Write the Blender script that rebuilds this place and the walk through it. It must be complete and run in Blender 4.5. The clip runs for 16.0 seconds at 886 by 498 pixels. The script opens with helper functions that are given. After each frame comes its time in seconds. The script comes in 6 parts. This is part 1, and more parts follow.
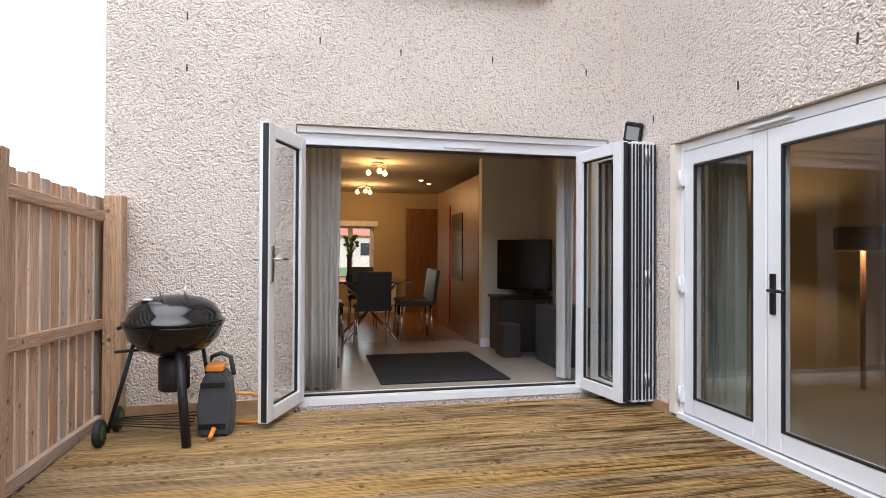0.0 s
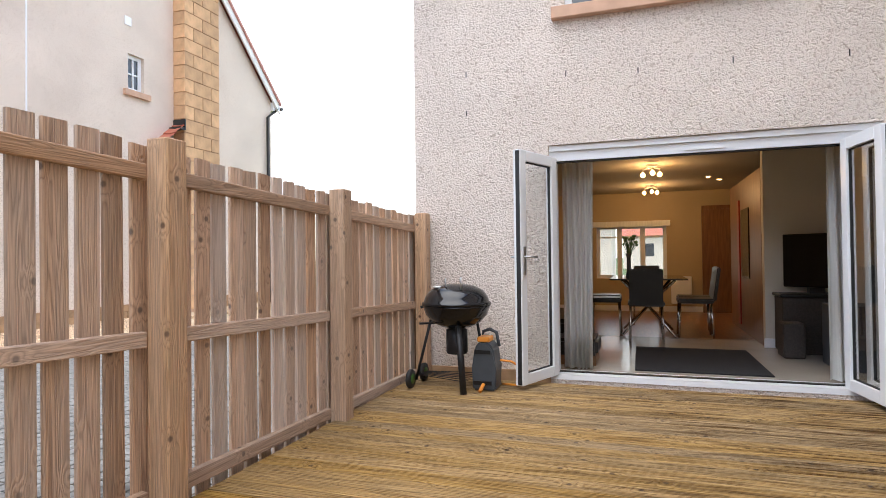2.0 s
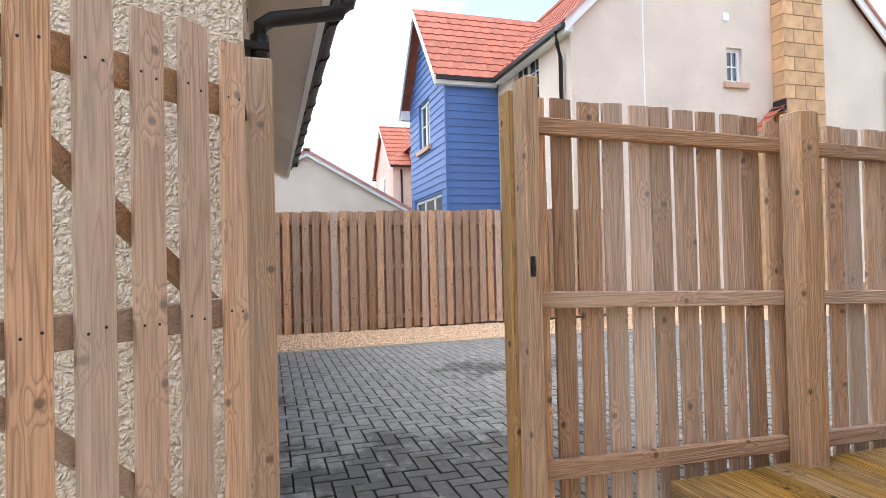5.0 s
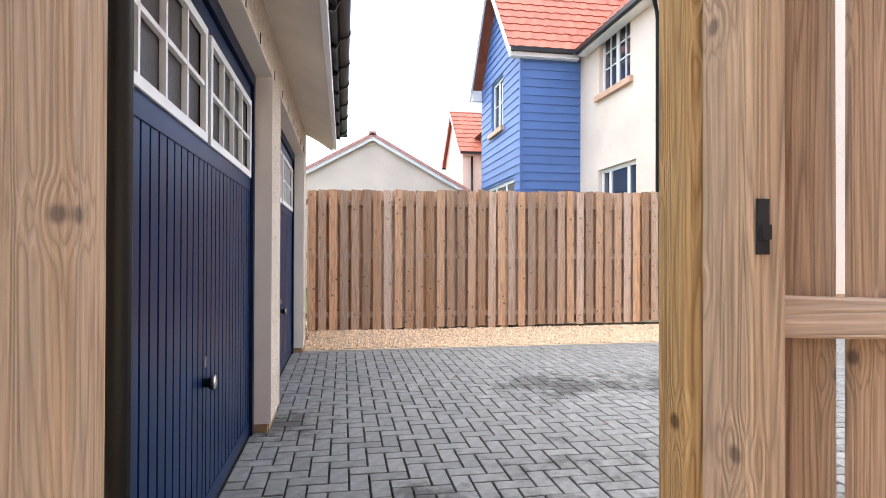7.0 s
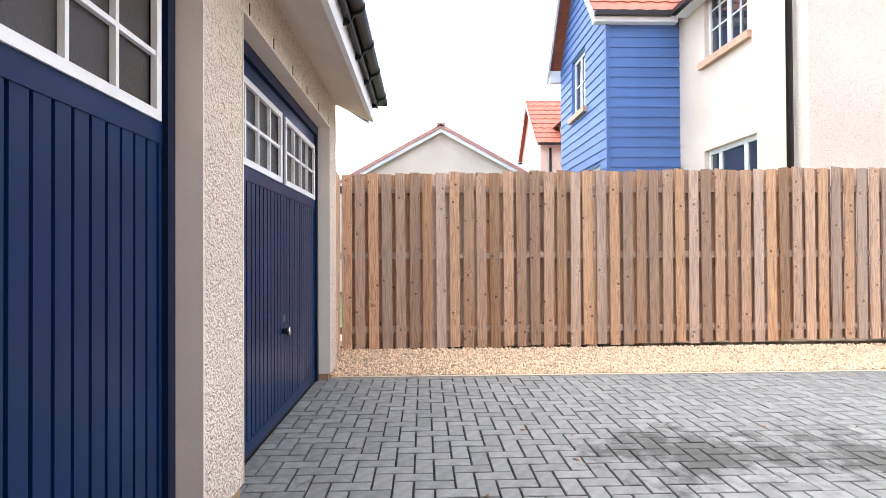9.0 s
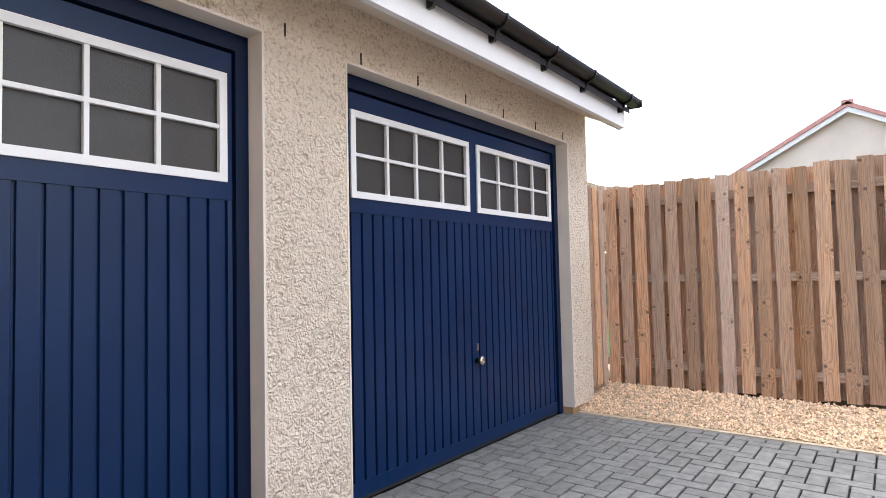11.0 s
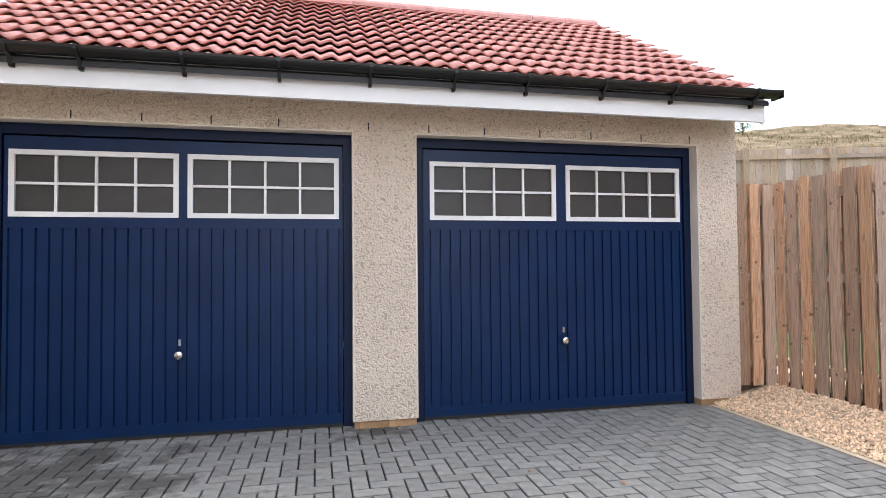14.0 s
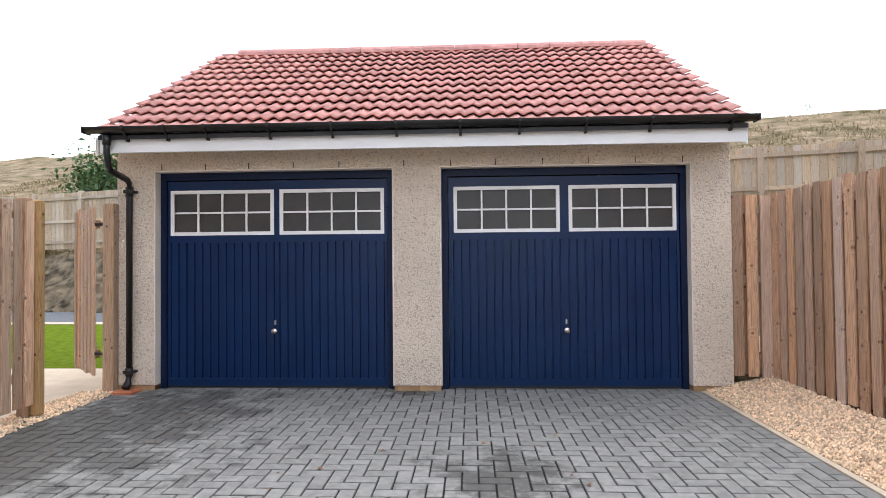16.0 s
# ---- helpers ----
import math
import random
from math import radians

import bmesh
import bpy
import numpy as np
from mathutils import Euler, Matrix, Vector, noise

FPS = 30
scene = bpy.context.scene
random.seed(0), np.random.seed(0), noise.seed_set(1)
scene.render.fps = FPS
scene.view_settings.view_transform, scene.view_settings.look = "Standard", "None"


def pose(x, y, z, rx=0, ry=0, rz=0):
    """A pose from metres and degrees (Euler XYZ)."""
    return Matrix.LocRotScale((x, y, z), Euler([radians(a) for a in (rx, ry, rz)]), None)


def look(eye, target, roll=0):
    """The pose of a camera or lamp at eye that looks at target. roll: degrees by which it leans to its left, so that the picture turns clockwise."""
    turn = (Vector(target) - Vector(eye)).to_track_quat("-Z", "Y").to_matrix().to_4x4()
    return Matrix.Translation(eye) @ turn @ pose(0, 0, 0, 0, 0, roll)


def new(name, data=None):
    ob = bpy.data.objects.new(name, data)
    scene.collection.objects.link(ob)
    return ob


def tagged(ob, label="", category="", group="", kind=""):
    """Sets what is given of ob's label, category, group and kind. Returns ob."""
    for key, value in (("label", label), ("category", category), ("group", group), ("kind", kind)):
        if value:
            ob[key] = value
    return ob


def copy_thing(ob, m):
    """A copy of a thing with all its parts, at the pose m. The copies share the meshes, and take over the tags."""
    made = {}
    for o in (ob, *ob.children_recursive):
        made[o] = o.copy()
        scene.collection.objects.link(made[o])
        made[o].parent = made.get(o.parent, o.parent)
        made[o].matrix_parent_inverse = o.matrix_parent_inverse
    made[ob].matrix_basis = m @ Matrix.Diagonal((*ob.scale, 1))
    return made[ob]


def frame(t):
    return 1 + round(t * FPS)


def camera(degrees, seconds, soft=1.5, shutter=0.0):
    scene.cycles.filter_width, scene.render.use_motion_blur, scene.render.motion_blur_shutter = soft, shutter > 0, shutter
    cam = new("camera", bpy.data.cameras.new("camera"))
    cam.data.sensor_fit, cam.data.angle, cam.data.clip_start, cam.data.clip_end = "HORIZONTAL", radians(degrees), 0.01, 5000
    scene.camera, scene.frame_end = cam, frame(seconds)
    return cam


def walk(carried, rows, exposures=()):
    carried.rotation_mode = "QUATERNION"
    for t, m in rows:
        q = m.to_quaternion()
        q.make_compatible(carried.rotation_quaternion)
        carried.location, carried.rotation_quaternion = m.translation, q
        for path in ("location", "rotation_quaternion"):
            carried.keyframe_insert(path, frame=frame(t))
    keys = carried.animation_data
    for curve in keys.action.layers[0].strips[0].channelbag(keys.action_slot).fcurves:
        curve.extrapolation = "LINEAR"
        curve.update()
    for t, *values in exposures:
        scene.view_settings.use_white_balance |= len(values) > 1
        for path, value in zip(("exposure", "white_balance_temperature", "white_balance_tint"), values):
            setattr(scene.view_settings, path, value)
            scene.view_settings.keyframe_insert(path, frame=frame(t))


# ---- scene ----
# ---- camera ----
cam = camera(74.9, 16.0, soft=0.5)
PATH = [
    (0, (-0.451, 0.229, 1.344), (-0.016, 2.181, 1.363), 0.3),
    (0.5, (-0.318, 0.044, 1.337), (-0.007, 2.019, 1.361), 0.1),
    (1, (-0.122, -0.152, 1.336), (-0.194, 1.846, 1.363), -0.4),
    (1.5, (0.046, -0.367, 1.324), (-0.223, 1.615, 1.353), -0.4),
    (2, (0.152, -0.543, 1.312), (-0.493, 1.350, 1.342), -0.7),
    (2.5, (0.269, -0.681, 1.291), (-0.820, 0.996, 1.324), -1.0),
    (3, (0.328, -0.850, 1.308), (-1.042, 0.606, 1.339), -1.0),
    (3.5, (0.378, -0.949, 1.352), (-1.357, 0.044, 1.394), -1.4),
    (4, (0.409, -0.972, 1.348), (-1.453, -0.243, 1.390), -1.5),
    (4.5, (0.385, -0.965, 1.304), (-1.507, -0.317, 1.344), -1.4),
    (5, (0.290, -0.905, 1.204), (-1.625, -0.328, 1.237), -1.3),
    (5.2, (0.203, -0.875, 1.153), (-1.723, -0.338, 1.185), -1.3),
    (7.3, (-1.178, -0.471, 1.12), (-3.151, -0.142, 1.136), 0.1),
    (7.5, (-1.329, -0.432, 1.105), (-3.302, -0.106, 1.125), -0.1),
    (8, (-1.737, -0.345, 1.103), (-3.714, -0.041, 1.126), 0.1),
    (8.5, (-2.13, -0.263, 1.113), (-4.117, -0.035, 1.135), -0.1),
    (9, (-2.519, -0.147, 1.099), (-4.518, -0.08, 1.12), -0.3),
    (9.5, (-2.802, 0.046, 1.129), (-4.79, -0.167, 1.162), -0.6),
    (10, (-3.037, 0.345, 1.153), (-4.924, -0.314, 1.2), -1.0),
    (10.2, (-3.09, 0.504, 1.157), (-4.924, -0.291, 1.216), -1.2),
    (12.3, (-3.657, 2.089, 1.2), (-4.719, 0.395, 1.266), -0.6),
    (12.5, (-3.751, 2.228, 1.186), (-4.728, 0.485, 1.249), -0.6),
    (13, (-3.982, 2.597, 1.195), (-4.737, 0.745, 1.249), -0.6),
    (13.5, (-4.227, 3.024, 1.213), (-4.801, 1.109, 1.274), -0.6),
    (14, (-4.471, 3.427, 1.219), (-4.894, 1.473, 1.277), -0.5),
    (14.5, (-4.666, 3.861, 1.246), (-4.967, 1.885, 1.308), -0.4),
    (15, (-4.923, 4.219, 1.254), (-5.019, 2.222, 1.304), -0.5),
    (15.5, (-5.212, 4.509, 1.268), (-5.207, 2.509, 1.313), -0.5),
    (16, (-5.514, 4.811, 1.311), (-5.419, 2.813, 1.348), -0.5),
]
walk(cam, [(t, look(eye, target, roll)) for t, eye, target, roll in PATH],
     [(0.0, 2.12), (1.5, 2.0), (2.5, 2.02), (3.5, 2.12), (5.0, 2.07), (6.3, 2.3), (7.5, 2.52), (8.5, 2.6), (10.0, 2.6), (12.3, 2.22), (14.5, 2.27), (16.0, 2.02)])

# ---- world and sun: bright overcast ----
SUN_EL, SUN_AZ = radians(72), radians(196)
world = bpy.data.worlds.new("overcast_sky")
scene.world = world
world.use_nodes = True
wt = world.node_tree
wt.nodes.clear()
w_out = wt.nodes.new("ShaderNodeOutputWorld")
w_bg = wt.nodes.new("ShaderNodeBackground")
w_sky = wt.nodes.new("ShaderNodeTexSky")
w_sky.sky_type = "NISHITA"
w_sky.sun_disc = False
w_sky.sun_elevation, w_sky.sun_rotation = SUN_EL, SUN_AZ
w_tc = wt.nodes.new("ShaderNodeTexCoord")
w_map = wt.nodes.new("ShaderNodeMapping")
w_map.inputs["Scale"].default_value = (1.0, 1.0, 3.0)
w_noise = wt.nodes.new("ShaderNodeTexNoise")
w_noise.inputs["Scale"].default_value = 1.7
w_noise.inputs["Detail"].default_value = 6
w_ramp = wt.nodes.new("ShaderNodeValToRGB")
w_ramp.color_ramp.elements[0].position, w_ramp.color_ramp.elements[0].color = 0.44, (0.05, 0.05, 0.05, 1)
w_ramp.color_ramp.elements[1].position, w_ramp.color_ramp.elements[1].color = 0.62, (1, 1, 1, 1)
w_mul = wt.nodes.new("ShaderNodeMix")
w_mul.data_type, w_mul.blend_type = "RGBA", "MIX"
w_mul.inputs[7].default_value = (8.2, 8.55, 9.0, 1)
wt.links.new(w_tc.outputs["Generated"], w_map.inputs["Vector"])
wt.links.new(w_map.outputs["Vector"], w_noise.inputs["Vector"])
wt.links.new(w_noise.outputs["Fac"], w_ramp.inputs["Fac"])
wt.links.new(w_ramp.outputs["Color"], w_mul.inputs[0])
wt.links.new(w_sky.outputs["Color"], w_mul.inputs[6])
wt.links.new(w_mul.outputs[2], w_bg.inputs["Color"])
w_bg.inputs["Strength"].default_value = 0.1
wt.links.new(w_bg.outputs["Background"], w_out.inputs["Surface"])

sun_data = bpy.data.lights.new("sun", "SUN")
sun_data.energy, sun_data.angle, sun_data.color = 0.5, radians(60), (1.0, 0.97, 0.94)
sun = new("sun", sun_data)
sun.matrix_world = look((0, 0, 20), (20 * -math.sin(SUN_AZ) * math.cos(SUN_EL), 20 * -math.cos(SUN_AZ) * math.cos(SUN_EL), 20 - 20 * math.sin(SUN_EL)))


# ---- materials ----
def mat(name, color, rough=0.6, metal=0.0, vary=0.15, scale=8.0, bump=0.0, bump_scale=60.0, stretch=(1, 1, 1), island=0.0, per_object=0.0, emit=None, spec=0.5,
        color2=None, coat=0.0, bump_dist=0.01, patch=0.0):
    m = bpy.data.materials.new(name)
    m.use_nodes = True
    nt = m.node_tree
    b = nt.nodes["Principled BSDF"]
    b.inputs["Roughness"].default_value, b.inputs["Metallic"].default_value = rough, metal
    b.inputs["Specular IOR Level"].default_value = spec
    b.inputs["Coat Weight"].default_value = coat
    tc = nt.nodes.new("ShaderNodeTexCoord")
    mp = nt.nodes.new("ShaderNodeMapping")
    mp.inputs["Scale"].default_value = stretch
    nt.links.new(tc.outputs["Object"], mp.inputs["Vector"])
    n1 = nt.nodes.new("ShaderNodeTexNoise")
    n1.inputs["Scale"].default_value, n1.inputs["Detail"].default_value = scale, 5
    nt.links.new(mp.outputs["Vector"], n1.inputs["Vector"])
    rp = nt.nodes.new("ShaderNodeValToRGB")
    lo = tuple(c * (1 - vary) for c in color)
    hi = color2 if color2 else tuple(min(1, c * (1 + vary)) for c in color)
    rp.color_ramp.elements[0].position, rp.color_ramp.elements[0].color = 0.3, (*lo, 1)
    rp.color_ramp.elements[1].position, rp.color_ramp.elements[1].color = 0.7, (*hi, 1)
    nt.links.new(n1.outputs["Fac"], rp.inputs["Fac"])
    col = rp.outputs["Color"]
    for amount, node, out in ((per_object, "ShaderNodeObjectInfo", "Random"), (island, "ShaderNodeNewGeometry", "Random Per Island")):
        if amount:
            oi = nt.nodes.new(node)
            mr = nt.nodes.new("ShaderNodeMapRange")
            mr.inputs["To Min"].default_value, mr.inputs["To Max"].default_value = 1 - amount, 1 + amount
            nt.links.new(oi.outputs[out], mr.inputs["Value"])
            hs = nt.nodes.new("ShaderNodeHueSaturation")
            nt.links.new(mr.outputs["Result"], hs.inputs["Value"])
            nt.links.new(col, hs.inputs["Color"])
            col = hs.outputs["Color"]
    if patch:
        geo = nt.nodes.new("ShaderNodeNewGeometry")
        pn = nt.nodes.new("ShaderNodeTexNoise")
        pn.inputs["Scale"].default_value, pn.inputs["Detail"].default_value = 3.2, 12
        pn.inputs["Roughness"].default_value = 0.72
        nt.links.new(geo.outputs["Position"], pn.inputs["Vector"])
        pr = nt.nodes.new("ShaderNodeMapRange")
        pr.inputs["From Min"].default_value, pr.inputs["From Max"].default_value = 0.62, 0.74
        pr.inputs["To Max"].default_value = patch
        spots = pn.outputs["Fac"]
        for px, py, reach, wet in ((-2.2, 0.75, 2.4, 0.37), (-3.0, -0.5, 1.2, 0.12), (-4.9, -0.95, 0.6, 0.3), (-5.7, 1.25, 0.75, 0.34), (-5.65, 2.25, 0.8, 0.3)):
            away = nt.nodes.new("ShaderNodeVectorMath")
            away.operation = "DISTANCE"
            away.inputs[1].default_value = (px, py, 0)
            nt.links.new(geo.outputs["Position"], away.inputs[0])
            spill = nt.nodes.new("ShaderNodeMapRange")
            spill.inputs["From Min"].default_value, spill.inputs["From Max"].default_value = 0.0, reach
            spill.inputs["To Min"].default_value, spill.inputs["To Max"].default_value = wet, 0.0
            nt.links.new(away.outputs["Value"], spill.inputs["Value"])
            more = nt.nodes.new("ShaderNodeMath")
            nt.links.new(spots, more.inputs[0])
            nt.links.new(spill.outputs["Result"], more.inputs[1])
            spots = more.outputs["Value"]
        nt.links.new(spots, pr.inputs["Value"])
        pm = nt.nodes.new("ShaderNodeMix")
        pm.data_type, pm.blend_type = "RGBA", "MULTIPLY"
        pm.inputs[7].default_value = (0.34, 0.33, 0.32, 1)
        nt.links.new(pr.outputs["Result"], pm.inputs[0])
        nt.links.new(col, pm.inputs[6])
        col = pm.outputs[2]
    nt.links.new(col, b.inputs["Base Color"])
    if bump:
        n2 = nt.nodes.new("ShaderNodeTexNoise")
        n2.inputs["Scale"].default_value, n2.inputs["Detail"].default_value = bump_scale, 4
        nt.links.new(mp.outputs["Vector"], n2.inputs["Vector"])
        bp = nt.nodes.new("ShaderNodeBump")
        bp.inputs["Strength"].default_value, bp.inputs["Distance"].default_value = bump, bump_dist
        nt.links.new(n2.outputs["Fac"], bp.inputs["Height"])
        nt.links.new(bp.outputs["Normal"], b.inputs["Normal"])
    if emit:
        b.inputs["Emission Color"].default_value = (*emit[0], 1)
        b.inputs["Emission Strength"].default_value = emit[1]
    return m


def harling(name, color, size=33.0, strength=1.0, dist=0.02):
    """Dry-dash render: rounded lumps a few centimetres wide, coloured darker in the hollows."""
    m = bpy.data.materials.new(name)
    m.use_nodes = True
    nt = m.node_tree
    b = nt.nodes["Principled BSDF"]
    b.inputs["Roughness"].default_value = 0.95
    b.inputs["Specular IOR Level"].default_value = 0.15
    tc = nt.nodes.new("ShaderNodeTexCoord")
    warp = nt.nodes.new("ShaderNodeTexNoise")
    warp.inputs["Scale"].default_value, warp.inputs["Detail"].default_value = size * 0.6, 2
    add = nt.nodes.new("ShaderNodeVectorMath")
    add.operation = "MULTIPLY_ADD"
    add.inputs[1].default_value = (0.06, 0.06, 0.06)
    nt.links.new(tc.outputs["Object"], warp.inputs["Vector"])
    nt.links.new(warp.outputs["Color"], add.inputs[0])
    nt.links.new(tc.outputs["Object"], add.inputs[2])
    v = nt.nodes.new("ShaderNodeTexVoronoi")
    v.feature = "SMOOTH_F1"
    v.inputs["Scale"].default_value = size * 1.5
    v.inputs["Smoothness"].default_value = 0.6
    nt.links.new(add.outputs["Vector"], v.inputs["Vector"])
    fine = nt.nodes.new("ShaderNodeTexNoise")
    fine.inputs["Scale"].default_value, fine.inputs["Detail"].default_value = size * 5, 5
    nt.links.new(tc.outputs["Object"], fine.inputs["Vector"])
    mix = nt.nodes.new("ShaderNodeMath")
    mix.operation = "MULTIPLY_ADD"
    mix.inputs[1].default_value = -0.25
    nt.links.new(fine.outputs["Fac"], mix.inputs[0])
    nt.links.new(v.outputs["Distance"], mix.inputs[2])
    bp = nt.nodes.new("ShaderNodeBump")
    bp.invert = True
    bp.inputs["Strength"].default_value, bp.inputs["Distance"].default_value = strength, dist
    nt.links.new(mix.outputs["Value"], bp.inputs["Height"])
    nt.links.new(bp.outputs["Normal"], b.inputs["Normal"])
    big = nt.nodes.new("ShaderNodeTexNoise")
    big.inputs["Scale"].default_value, big.inputs["Detail"].default_value = 0.9, 5
    nt.links.new(tc.outputs["Object"], big.inputs["Vector"])
    rp = nt.nodes.new("ShaderNodeValToRGB")
    rp.color_ramp.elements[0].position, rp.color_ramp.elements[0].color = 0.3, (*[c * 0.9 for c in color], 1)
    rp.color_ramp.elements[1].position, rp.color_ramp.elements[1].color = 0.7, (*[min(1, c * 1.06) for c in color], 1)
    nt.links.new(big.outputs["Fac"], rp.inputs["Fac"])
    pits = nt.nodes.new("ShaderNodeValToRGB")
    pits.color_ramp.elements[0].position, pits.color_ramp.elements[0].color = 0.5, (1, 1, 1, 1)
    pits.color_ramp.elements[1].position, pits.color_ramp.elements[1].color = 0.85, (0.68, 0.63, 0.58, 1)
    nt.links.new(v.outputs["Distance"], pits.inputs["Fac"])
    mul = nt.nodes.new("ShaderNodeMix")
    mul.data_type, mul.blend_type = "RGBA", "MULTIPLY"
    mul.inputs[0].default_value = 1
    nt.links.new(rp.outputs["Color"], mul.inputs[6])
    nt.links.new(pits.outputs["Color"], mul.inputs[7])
    nt.links.new(mul.outputs[2], b.inputs["Base Color"])
    return m


def timber(name, color, dark, axis=2, rough=0.75, per_object=0.16, grey=0.35, stain=0.0):
    """Sawn softwood: long grain along one axis, knots, grey weathering, every piece a little different."""
    m = bpy.data.materials.new(name)
    m.use_nodes = True
    nt = m.node_tree
    L = nt.links.new
    b = nt.nodes["Principled BSDF"]
    b.inputs["Roughness"].default_value = rough
    b.inputs["Specular IOR Level"].default_value = 0.15
    tc = nt.nodes.new("ShaderNodeTexCoord")
    oi = nt.nodes.new("ShaderNodeObjectInfo")
    shift = nt.nodes.new("ShaderNodeVectorMath")
    shift.operation = "MULTIPLY_ADD"
    shift.inputs[1].default_value = (37.0, 53.0, 71.0)
    L(oi.outputs["Random"], shift.inputs[0])
    L(tc.outputs["Object"], shift.inputs[2])
    mp = nt.nodes.new("ShaderNodeMapping")
    sc = [15.0, 15.0, 15.0]
    sc[axis] = 0.5
    mp.inputs["Scale"].default_value = sc
    L(shift.outputs["Vector"], mp.inputs["Vector"])
    grain = nt.nodes.new("ShaderNodeTexNoise")
    grain.inputs["Scale"].default_value, grain.inputs["Detail"].default_value, grain.inputs["Distortion"].default_value = 1.6, 1.5, 0.4
    L(mp.outputs["Vector"], grain.inputs["Vector"])
    # knots: sparse dark spots that the grain flows round
    axes = nt.nodes.new("ShaderNodeSeparateXYZ")
    L(shift.outputs["Vector"], axes.inputs["Vector"])
    across = nt.nodes.new("ShaderNodeMath")
    L(axes.outputs["XYZ"[(axis + 1) % 3]], across.inputs[0])
    L(axes.outputs["XYZ"[(axis + 2) % 3]], across.inputs[1])
    flat = nt.nodes.new("ShaderNodeCombineXYZ")
    L(across.outputs["Value"], flat.inputs["X"])
    L(axes.outputs["XYZ"[axis]], flat.inputs["Y"])
    kn = nt.nodes.new("ShaderNodeTexVoronoi")
    kn.voronoi_dimensions = "2D"
    kn.inputs["Scale"].default_value = 3.7
    L(flat.outputs["Vector"], kn.inputs["Vector"])
    kr = nt.nodes.new("ShaderNodeValToRGB")
    kr.color_ramp.elements[0].position, kr.color_ramp.elements[0].color = 0.03, (0.1, 0.05, 0.025, 1)
    kr.color_ramp.elements[1].position, kr.color_ramp.elements[1].color = 0.062, (1, 1, 1, 1)
    L(kn.outputs["Distance"], kr.inputs["Fac"])
    flow = nt.nodes.new("ShaderNodeMapRange")
    flow.interpolation_type = "SMOOTHERSTEP"
    flow.inputs["From Min"].default_value, flow.inputs["From Max"].default_value = 0.0, 0.3
    flow.inputs["To Min"].default_value, flow.inputs["To Max"].default_value = 0.16, 0.0
    L(kn.outputs["Distance"], flow.inputs["Value"])
    bent = nt.nodes.new("ShaderNodeMath")
    L(grain.outputs["Fac"], bent.inputs[0])
    L(flow.outputs["Result"], bent.inputs[1])
    rings = nt.nodes.new("ShaderNodeMath")
    rings.operation = "MULTIPLY"
    rings.inputs[1].default_value = 20.0
    L(bent.outputs["Value"], rings.inputs[0])
    frac = nt.nodes.new("ShaderNodeMath")
    frac.operation = "PINGPONG"
    frac.inputs[1].default_value = 1.0
    L(rings.outputs["Value"], frac.inputs[0])
    rp = nt.nodes.new("ShaderNodeValToRGB")
    soft_ring = tuple(0.6 * p + 0.4 * q for p, q in zip(dark, color))
    rp.color_ramp.elements[0].position, rp.color_ramp.elements[0].color = 0.0, (*soft_ring, 1)
    rp.color_ramp.elements[1].position, rp.color_ramp.elements[1].color = 0.34, (*color, 1)
    pale = rp.color_ramp.elements.new(1.0)
    pale.color = (*[min(1, q * 1.12) for q in color], 1)
    L(frac.outputs["Value"], rp.inputs["Fac"])
    # fine fibres along the grain
    fmap = nt.nodes.new("ShaderNodeMapping")
    fs = [230.0, 230.0, 230.0]
    fs[axis] = 6.0
    fmap.inputs["Scale"].default_value = fs
    L(shift.outputs["Vector"], fmap.inputs["Vector"])
    fibre = nt.nodes.new("ShaderNodeTexNoise")
    fibre.inputs["Scale"].default_value, fibre.inputs["Detail"].default_value = 1.0, 3
    L(fmap.outputs["Vector"], fibre.inputs["Vector"])
    fr = nt.nodes.new("ShaderNodeMapRange")
    fr.inputs["From Min"].default_value, fr.inputs["From Max"].default_value = 0.3, 0.7
    fr.inputs["To Min"].default_value, fr.inputs["To Max"].default_value = 0.7, 1.15
    L(fibre.outputs["Fac"], fr.inputs["Value"])
    fm = nt.nodes.new("ShaderNodeMix")
    fm.data_type, fm.blend_type = "RGBA", "MULTIPLY"
    fm.inputs[0].default_value = 1.0
    L(rp.outputs["Color"], fm.inputs[6])
    L(fr.outputs["Result"], fm.inputs[7])
    mk = nt.nodes.new("ShaderNodeMix")
    mk.data_type, mk.blend_type = "RGBA", "MULTIPLY"
    mk.inputs[0].default_value = 0.8
    L(fm.outputs[2], mk.inputs[6])
    L(kr.outputs["Color"], mk.inputs[7])
    # silver-grey weathering in long streaks
    wn = nt.nodes.new("ShaderNodeTexNoise")
    wn.inputs["Scale"].default_value, wn.inputs["Detail"].default_value = 0.5, 6
    L(mp.outputs["Vector"], wn.inputs["Vector"])
    wr = nt.nodes.new("ShaderNodeMapRange")
    wr.inputs["From Min"].default_value, wr.inputs["From Max"].default_value = 0.4, 0.7
    wr.inputs["To Max"].default_value = grey * 0.7
    L(wn.outputs["Fac"], wr.inputs["Value"])
    wm = nt.nodes.new("ShaderNodeMix")
    wm.data_type = "RGBA"
    wm.inputs[7].default_value = (0.5, 0.455, 0.405, 1)
    scatter = nt.nodes.new("ShaderNodeMath")
    scatter.operation = "MULTIPLY"
    scatter.inputs[1].default_value = 7.31
    L(oi.outputs["Random"], scatter.inputs[0])
    wrap = nt.nodes.new("ShaderNodeMath")
    wrap.operation = "FRACT"
    L(scatter.outputs["Value"], wrap.inputs[0])
